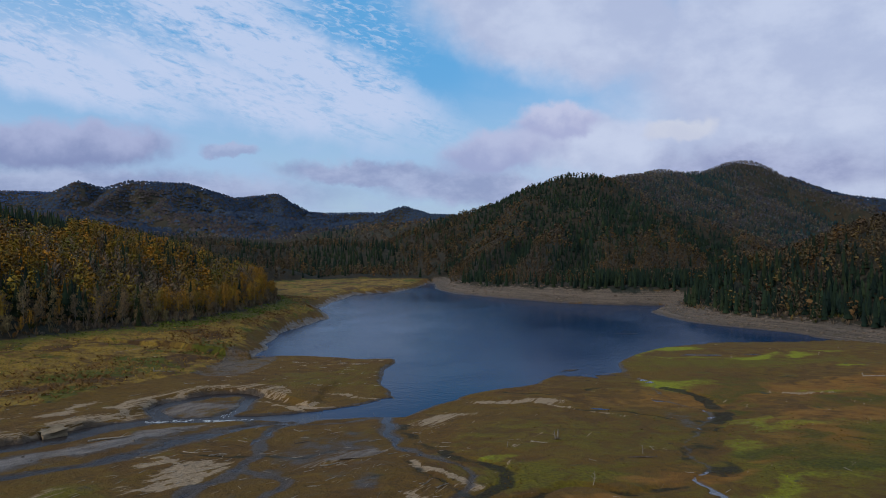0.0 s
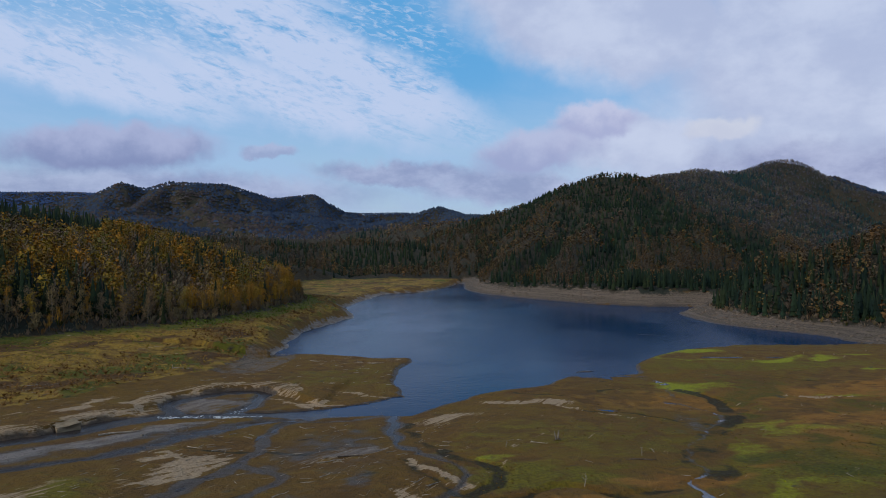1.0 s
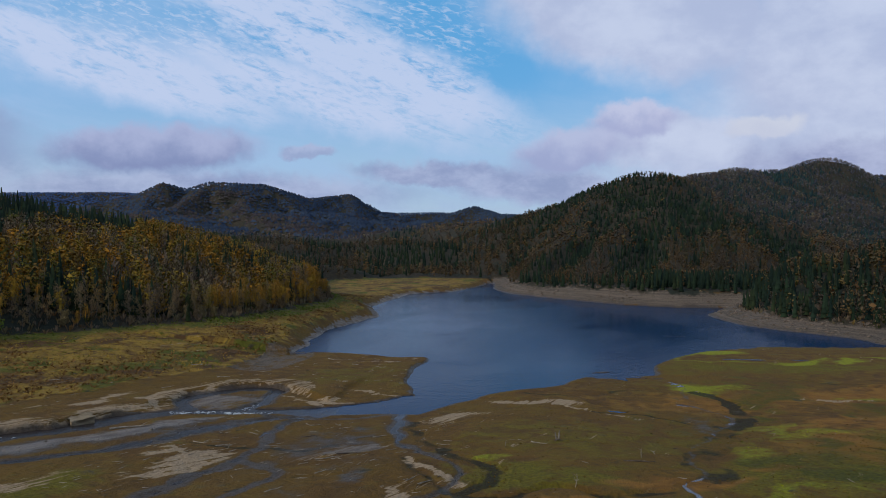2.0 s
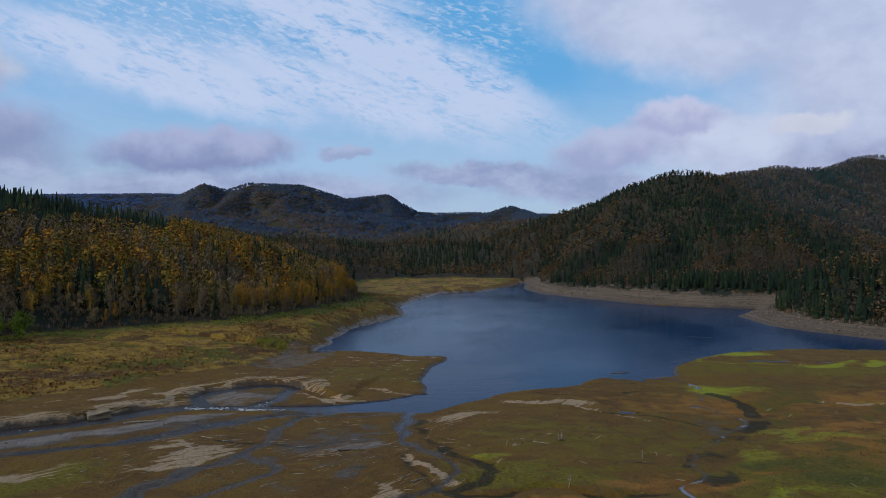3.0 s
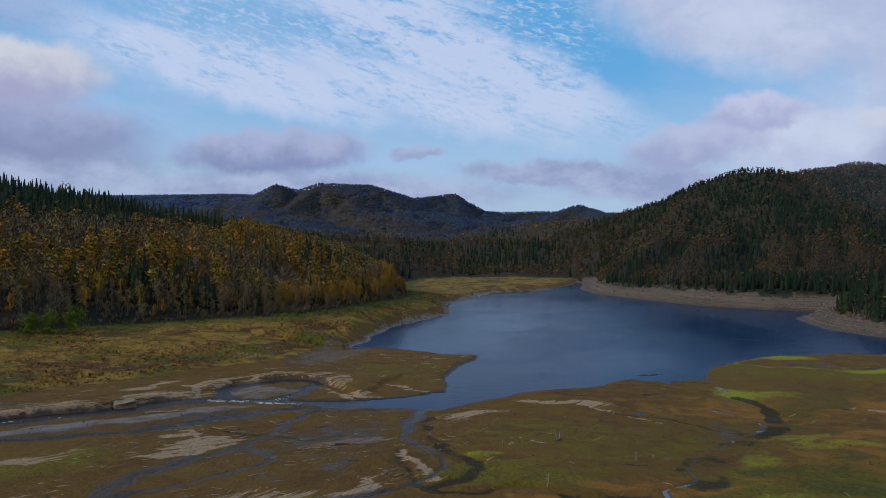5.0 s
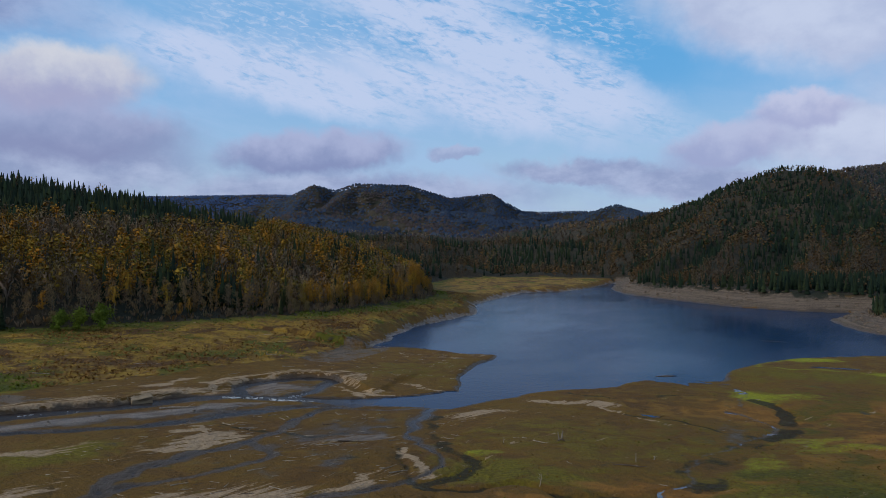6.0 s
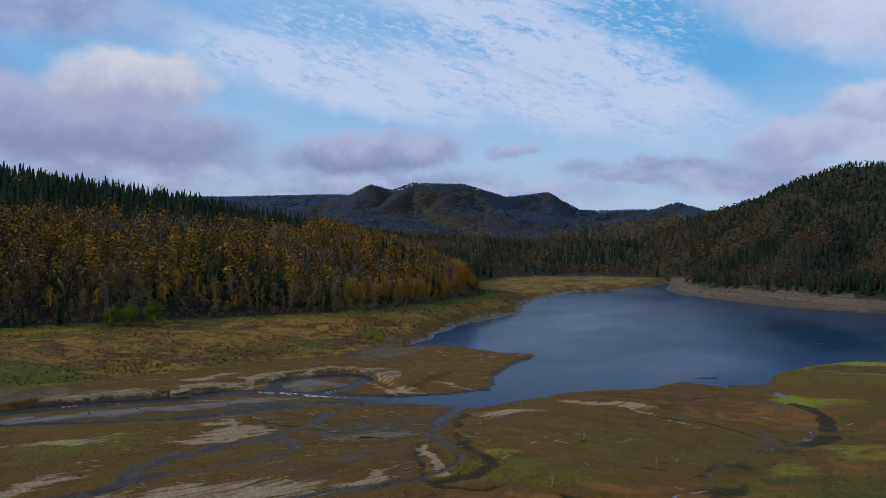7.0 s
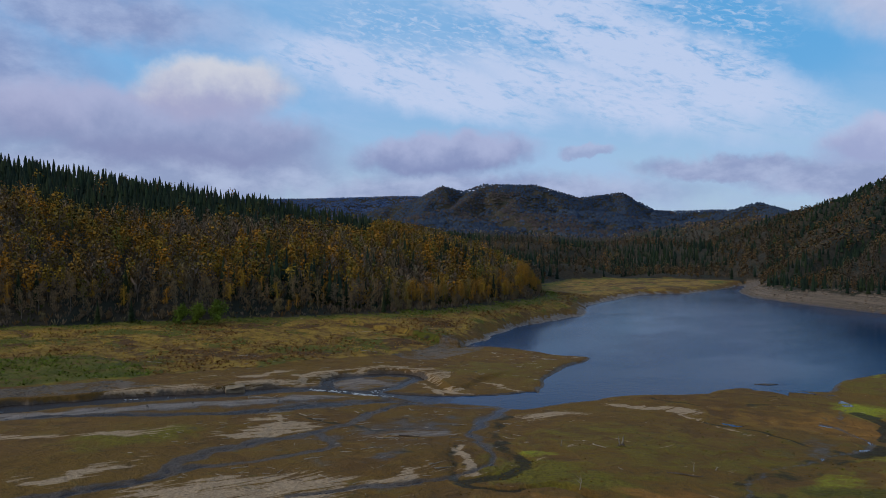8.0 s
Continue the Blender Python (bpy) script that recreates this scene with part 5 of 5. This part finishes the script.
# ---- small growth and litter on the ground ----
def tufts(name, label, x, y, z, sizes, colours, mat, seed, blades=6, lean=0.5, fat=0.16):
    """Clumps of blades, joined in one growth."""
    rng = np.random.default_rng(seed)
    n = len(x)
    a = rng.uniform(0, 2 * np.pi, (n, blades))
    s = sizes[:, None] * rng.uniform(0.6, 1.2, (n, blades))
    ox, oy = np.cos(a) * s * 0.25, np.sin(a) * s * 0.25
    base = np.stack([x[:, None] + ox, y[:, None] + oy, np.repeat(z[:, None] - 0.08, blades, 1)], -1)
    tip = base + np.stack([np.cos(a) * s * lean, np.sin(a) * s * lean, s], -1)
    side = np.stack([-np.sin(a), np.cos(a), 0 * a], -1) * (s * fat)[..., None]
    mid = base + (tip - base) * 0.55
    pts = np.stack([base, mid + side, tip, mid - side], 2).reshape(-1, 3)
    ob = linked(name, pts, np.arange(len(pts)).reshape(-1, 4), mat)
    c = np.repeat(colours, blades * 4, 0)
    paint(ob, "tint", np.hstack([c, np.ones((len(c), 1))]))
    return tagged(ob, label, "grass", kind="stuff")


def grow_meadow():
    rng = np.random.default_rng(41)
    x, y = scattered(rng, -210, -30, 70, 470, 1.3)
    z, m = land(x, y)
    ok = (m["meadow"] > 0.5) & (m["wood"] < -0.5) & (rng.uniform(0, 1, len(x)) < 0.42 + 0.6 * rough(x, y, 14, 3, 5) + 0.25)
    x, y, z, fresh = x[ok], y[ok], z[ok], m["fresh"][ok]
    k = rough(x, y, 18, 4, 27) + rng.uniform(-0.12, 0.12, len(x))
    straw, rust, green = np.array((0.33, 0.22, 0.05)), np.array((0.21, 0.12, 0.045)), np.array((0.15, 0.155, 0.025))
    c = np.where((k < -0.08)[:, None], rust, np.where((k > 0.24)[:, None], green, straw))
    c = np.where((fresh > 0.45)[:, None], np.array((0.11, 0.145, 0.022)), c) * rng.uniform(0.65, 1.3, (len(x), 1))
    size = np.where(k < -0.08, rng.uniform(0.4, 0.85, len(x)), rng.uniform(0.25, 0.55, len(x)))
    tufts("meadow_grass", "tall dry ochre grass and rusty low scrub of the meadow", x, y, z, size, c, GRASS, 6, 4, 1.3, 0.3)


def grow_flats():
    rng = np.random.default_rng(43)
    x, y = scattered(rng, 5, 150, 92, 250, 1.35)
    z, m = land(x, y)
    dry = (m["lake"] < -2) & (m["east"] < 0) & (m["near_water"] > 1.5) & (m["sand"] < 0.5)
    ok = dry & (rng.uniform(0, 1, len(x)) < 0.22 + 0.9 * rough(x, y, 20, 4, 15) + 0.3 * (m["green"] > 0.5)) & (y < 200)
    x, y, z, g, lime = x[ok], y[ok], z[ok], m["green"][ok], m["lime"][ok]
    k = rng.uniform(0, 1, len(x))
    c = np.where((k < 0.45 * g)[:, None], np.array((0.1, 0.1, 0.014)), np.array((0.13, 0.082, 0.018)))
    c = np.where((lime > 0.4)[:, None], np.array((0.24, 0.26, 0.014)), c) * rng.uniform(0.6, 1.25, (len(x), 1))
    tufts("low_sedge", "low olive sedge and moss over the mudflat", x, y, z, rng.uniform(0.12, 0.3, len(x)), c, GRASS, 8, 4, 0.9, 0.3)


def scatter_stones():
    """Cobbles along the banks and bars."""
    rng = np.random.default_rng(47)
    x, y = scattered(rng, -110, -20, 85, 330, 1.1)
    z, m = land(x, y)
    cobble = (m["rock"] > 0.5) & (m["west"] < 14)
    bar = (m["bar"] > 0.45) & (rng.uniform(0, 1, len(x)) < 0.3)
    ok = (m["lake"] < 0.3) & (cobble & (rng.uniform(0, 1, len(x)) < 0.8) | bar)
    x, y, z = x[ok], y[ok], z[ok]
    s = rng.uniform(0.05, 0.2, len(x)) * (1 + 1.5 * (rng.uniform(0, 1, len(x)) > 0.96))
    ring = np.arange(5) * 2 * np.pi / 5
    low = np.stack([np.cos(ring), np.sin(ring), 0 * ring - 0.2], -1)
    high = np.stack([0.6 * np.cos(ring + 0.4), 0.6 * np.sin(ring + 0.4), 0 * ring + 0.6], -1)
    unit = np.vstack([low, high, [[0, 0, 0.75]]])
    faces = [[i, (i + 1) % 5, 5 + (i + 1) % 5] for i in range(5)] + [[i, 5 + (i + 1) % 5, 5 + i] for i in range(5)] + [[5 + i, 5 + (i + 1) % 5, 10] for i in range(5)]
    n = len(x)
    p = unit[None] * s[:, None, None] * rng.uniform(0.7, 1.3, (n, 11, 3)) + np.stack([x, y, z], -1)[:, None]
    f = np.array(faces)[None] + (np.arange(n) * 11)[:, None, None]
    ob = linked("cobbles", p.reshape(-1, 3), f.reshape(-1, 3), STONE)
    tagged(ob, "grey rounded cobbles along the river bank and shore", "stones", kind="stuff")


def bank_rocks():
    """Broken ledges and boulders on the bare banks under the eastern woods."""
    rng = np.random.default_rng(83)
    x, y = scattered(rng, 40, 330, 230, 640, 2.3)
    z, m = land(x, y)
    ledge = rough(x, y, 26, 3, 89) > 0.0
    ok = (m["east"] > 1.5) & (m["east"] < 19) & (rng.uniform(0, 1, len(x)) < np.where(ledge, 0.6, 0.12)) & (x - 0.95 * y < 60)
    x, y, z = x[ok], y[ok], z[ok]
    n = len(x)
    s = rng.uniform(0.25, 0.8, n) * (1 + 0.9 * (rng.uniform(0, 1, n) > 0.92))
    ring = np.arange(6) * np.pi / 3
    unit = np.vstack([np.stack([np.cos(ring), np.sin(ring), 0 * ring - 0.4], -1), np.stack([0.75 * np.cos(ring + 0.3), 0.75 * np.sin(ring + 0.3), 0 * ring + 0.4], -1), [[0, 0, 0.55]]])
    q = np.arange(6)
    faces = np.vstack([np.stack([q, (q + 1) % 6, 6 + (q + 1) % 6], -1), np.stack([q, 6 + (q + 1) % 6, 6 + q], -1), np.stack([6 + q, 6 + (q + 1) % 6, 0 * q + 12], -1)])
    p = unit[None] * s[:, None, None] * rng.uniform(0.7, 1.3, (n, 13, 3)) * (1.4, 1.0, 0.9) + np.stack([x, y, z], -1)[:, None]
    ob = linked("bank_boulders", p.reshape(-1, 3), (faces[None] + (np.arange(n) * 13)[:, None, None]).reshape(-1, 3), BANK_STONE)
    tagged(ob, "pale broken boulders and ledges on the bare lake bank", "stones", kind="stuff")


def branch_mesh(rng, length, thick, twigs, roots=0):
    """A weathered log: bent, tapering, with stubs of branches and roots."""
    knots = [np.array([length * (t - 0.5), rng.normal(0, 0.04) * length * (0 < t < 1), thick * 0.6 + 0.05 * length * t * rng.uniform(0, 0.6)]) for t in (0, 0.35, 0.7, 1.0)]
    pieces = [tube(a, b, thick * (1 - 0.25 * i), thick * (1 - 0.25 * (i + 1)), 7) for i, (a, b) in enumerate(zip(knots[:-1], knots[1:]))]
    for n in range(twigs):
        t = rng.uniform(0.4, 0.95)
        base = knots[0] + (knots[3] - knots[0]) * t
        reach = length * rng.uniform(0.12, 0.32)
        way = np.array([rng.uniform(0.2, 0.8), rng.choice([-1, 1]) * rng.uniform(0.3, 0.8), rng.uniform(0.02, 0.3)])
        pieces.append(tube(base, base + way * reach, thick * 0.35, thick * 0.08, 4))
    for n in range(roots):
        a = 2 * math.pi * n / max(1, roots) + rng.uniform(-0.3, 0.3)
        way = np.array([-rng.uniform(0.1, 0.5), math.cos(a), 0.9 * math.sin(a) + 0.35])
        pieces.append(tube(knots[0], knots[0] + way * thick * rng.uniform(2.5, 5), thick * 0.5, thick * 0.12, 4))
    pts, faces = gather(pieces)
    return pts, faces


def lay_driftwood():
    rng = np.random.default_rng(53)
    spots = [(-47, 137, 7.5, 32), (-41, 121, 4.5, -40), (-2, 121, 4.2, 20), (-5, 118, 3.8, 30), (9, 124, 5.5, 55), (12, 105, 3.5, 60), (-86, 175, 4.5, 10), (-96, 152, 4.0, 25), (-20, 137, 3.5, 5), (-12, 136, 3.2, 20), (-28, 232, 4.0, -50), (-7, 226, 4.0, 15), (-60, 205, 5.0, 20), (-57, 176, 3.0, 50), (45, 118, 5.2, 5), (132, 190, 7.0, -10), (56, 196, 3.0, 30), (-30, 128, 3.0, -20), (-17, 128, 2.6, 10), (1, 136, 3.0, 40), (-9, 101, 3.0, 50), (4, 92, 3.4, 30), (-16, 92, 2.6, 55), (30, 128.5, 3.2, -35), (-48, 190, 3.2, 20), (-42, 205, 3.0, -40), (88, 116, 4.0, 10), (120, 120, 3.5, -15)]
    for n in range(47):
        a, b = (rng.uniform(-30, 14), rng.uniform(88, 146)) if n < 34 else (rng.uniform(-45, 2), rng.uniform(182, 240)) if n < 44 else (rng.uniform(20, 100), rng.uniform(98, 170))
        spots.append((a, b, rng.uniform(1.2, 3.0), rng.uniform(-60, 90)))
    x, y = np.array([s[0] for s in spots], float), np.array([s[1] for s in spots], float)
    z, m = land(x, y)
    for n, (a, b, size, turn) in enumerate(spots):
        if m["near_water"][n] < 0.4 or m["lake"][n] > -1:
            continue
        pale = rng.uniform() < 0.75
        mesh = branch_mesh(rng, size, 0.028 * size + 0.03, int(rng.integers(1, 5)), int(rng.integers(0, 5)) if size > 3 else 0)
        ob = linked("driftwood_log", *mesh, DRIFTWOOD if pale else DARK_WOOD, smooth_faces=True)
        ahead = height(a + math.cos(radians(turn)), b + math.sin(radians(turn)))
        ob.matrix_basis = pose(a, b, z[n] - 0.03, 0, -math.degrees(math.atan2(ahead - z[n], 1.0)), turn)
        tagged(ob, ("long bleached driftwood trunk with broken branches on the mudflat" if size > 3 else "short bleached driftwood stick on the mudflat") if pale else "dark waterlogged driftwood branch on the mudflat", "driftwood", "driftwood on the flats")


def stand_snags():
    """Dead saplings and stumps that still stand on the flats."""
    rng = np.random.default_rng(59)
    for a, b, tall in ((33, 103, 2.0), (46, 121, 1.4), (24, 126, 1.1)):
        pieces = [tube((0, 0, -0.2), (0.12 * tall, 0.05, tall * 0.6), 0.07, 0.045, 6), tube((0.12 * tall, 0.05, tall * 0.6), (0.1 * tall, -0.1, tall), 0.045, 0.012, 6)]
        for n in range(7):
            t = rng.uniform(0.3, 0.95)
            base = np.array([0.12 * tall * t, 0, tall * t])
            pieces.append(tube(base, base + rng.uniform(-1, 1, 3) * (0.4, 0.4, 0.15) * tall * 0.7 + (0, 0, 0.22 * tall), 0.025, 0.006, 4))
        ob = linked("dead_sapling", *gather(pieces), DRIFTWOOD, smooth_faces=True)
        ob.matrix_basis = pose(a, b, height(a, b), 0, 0, rng.uniform(0, 360))
        tagged(ob, "bleached dead sapling standing in the mudflat", "dead tree")
    root = new("uprooted_stump")
    rng = np.random.default_rng(61)
    linked("stem", *gather([tube((0, 0, 0.3), (0.5, 0.1, 2.4), 0.24, 0.14, 8), tube((-0.4, 0.2, 0.2), (-0.7, 0.4, 2.2), 0.18, 0.1, 8)]), DRIFTWOOD, root, True)
    pieces = []
    for n in range(9):
        a = 2 * math.pi * n / 9
        pieces.append(tube((0, 0, 0.45), (math.cos(a) * rng.uniform(0.7, 1.5), math.sin(a) * rng.uniform(0.7, 1.5), rng.uniform(-0.1, 0.5)), 0.15, 0.03, 5))
    linked("roots", *gather(pieces), DARK_WOOD, root, True)
    root.matrix_basis = pose(33.5, 130, height(33.5, 130) - 0.05, 0, 0, 40) @ Matrix.Scale(0.75, 4)
    tagged(root, "pale uprooted stump with splayed roots on the mudflat", "stump")


def cut_block():
    """A slab of packed sand left standing in the cut bank."""
    bm = bmesh.new()
    bmesh.ops.create_cube(bm, size=1.0)
    bmesh.ops.subdivide_edges(bm, edges=bm.edges, cuts=7, use_grid_fill=True)
    for v in bm.verts:
        v.co.x, v.co.y, v.co.z = v.co.x * 4.2, v.co.y * 3.0, v.co.z * 2.6
        d = noise.noise_vector(v.co * 0.6) * 0.6 + noise.noise_vector(v.co * 1.9) * 0.22
        v.co += d
        if v.co.z > 0.9:
            v.co.z = 0.9 + (v.co.z - 0.9) * 0.4
    mesh = bpy.data.meshes.new("bank_block")
    bm.to_mesh(mesh)
    bm.free()
    mesh.materials.append(SANDBLOCK)
    ob = new("bank_block", mesh)
    ob.matrix_basis = pose(-59.2, 141.2, 2.0, 6, -5, 48)
    tagged(ob, "pale block of packed sand slumped from the river bank", "sand block")


def foam_bits():
    rng = np.random.default_rng(67)
    rows = [(-46, 153, -38, 155.5, 60), (-37, 155.5, -26, 158, 34), (-34, 155, -30, 157, 40), (-72, 119, -64, 128, 8), (-33, 160, -31, 166, 16)]
    pts, faces, n = [], [], 0
    for ax, ay, bx, by, count in rows:
        for _ in range(count):
            t = rng.uniform()
            cx, cy = ax + (bx - ax) * t + rng.normal(0, 0.6), ay + (by - ay) * t + rng.normal(0, 0.6)
            size, a = rng.uniform(0.15, 0.55), math.atan2(by - ay, bx - ax) + rng.normal(0, 0.3)
            z = float(stream_level(np.array(cx), np.array(cy))) - 0.05
            for q in range(6):
                u, v = math.cos(q * math.pi / 3) * size * rng.uniform(0.6, 1.2), math.sin(q * math.pi / 3) * size * 0.28 * rng.uniform(0.5, 1.3)
                pts.append((cx + u * math.cos(a) - v * math.sin(a), cy + u * math.sin(a) + v * math.cos(a), z + 0.05 * rng.uniform()))
            pts.append((cx, cy, z + 0.08))
            faces += [[n + q, n + (q + 1) % 6, n + 6] for q in range(6)]
            n += 7
    ob = linked("white_water", np.array(pts), np.array(faces), FOAM, smooth_faces=True)
    tagged(ob, "white foam where the river breaks over stones", "foam", kind="stuff")


def fill_puddles():
    """Standing water left in hollows of the flats."""
    rng = np.random.default_rng(73)
    for cx, cy, rx, ry, turn in ((49, 160, 1.9, 0.8, -8), (104, 234, 7.0, 1.3, -4), (119, 231, 3.0, 0.8, 0), (-40, 244, 2.4, 1.2, 30)):
        a = np.arange(28) * 2 * np.pi / 28
        r = 1 + 0.3 * np.sin(2 * a + rng.uniform(0, 6)) + 0.2 * np.sin(5 * a + rng.uniform(0, 6)) + rng.uniform(-0.12, 0.12, 28)
        c, s = math.cos(radians(turn)), math.sin(radians(turn))
        x, y = cx + r * (rx * np.cos(a) * c - ry * np.sin(a) * s), cy + r * (rx * np.cos(a) * s + ry * np.sin(a) * c)
        z = float(np.median(land(np.append(x, cx), np.append(y, cy))[0])) + 0.03
        pts = np.vstack([np.stack([x, y, np.full(28, z)], -1), [[cx, cy, z]]])
        i = np.arange(28)
        ob = linked("puddle", pts, np.stack([i, (i + 1) % 28, np.full(28, 28)], -1), LAKE_WATER)
        tagged(ob, "shallow puddle of still water on the mudflat", "puddle", kind="structure")


def strew_sticks():
    """Small bleached sticks and bark washed over the flats."""
    rng = np.random.default_rng(79)
    x = np.concatenate([rng.uniform(-40, 14, 240), rng.uniform(-46, 2, 90), rng.uniform(15, 120, 36), rng.uniform(-110, -60, 60)])
    y = np.concatenate([rng.uniform(84, 150, 240), rng.uniform(184, 244, 90), rng.uniform(95, 190, 36), rng.uniform(130, 190, 60)])
    z, m = land(x, y)
    ok = (m["lake"] < -1) & (m["near_water"] > 0.2) & (rough(x, y, 16, 3, 29) > -0.12)
    pieces = []
    for a, b, c in zip(x[ok], y[ok], z[ok]):
        turn, size = rng.normal(0.7, 0.7), rng.uniform(0.25, 0.9)
        dx, dy = math.cos(turn) * size, math.sin(turn) * size
        pieces.append(tube((a - dx, b - dy, c + 0.02), (a + dx, b + dy, c + rng.uniform(0.04, 0.16)), rng.uniform(0.03, 0.09), 0.02, 4))
    ob = linked("driftwood_debris", *gather(pieces), DRIFTWOOD)
    tagged(ob, "small bleached sticks and bark washed over the mudflats", "debris", kind="stuff")


fill_puddles()
strew_sticks()
grow_meadow()
grow_flats()
scatter_stones()
bank_rocks()
lay_driftwood()
stand_snags()
cut_block()
foam_bits()
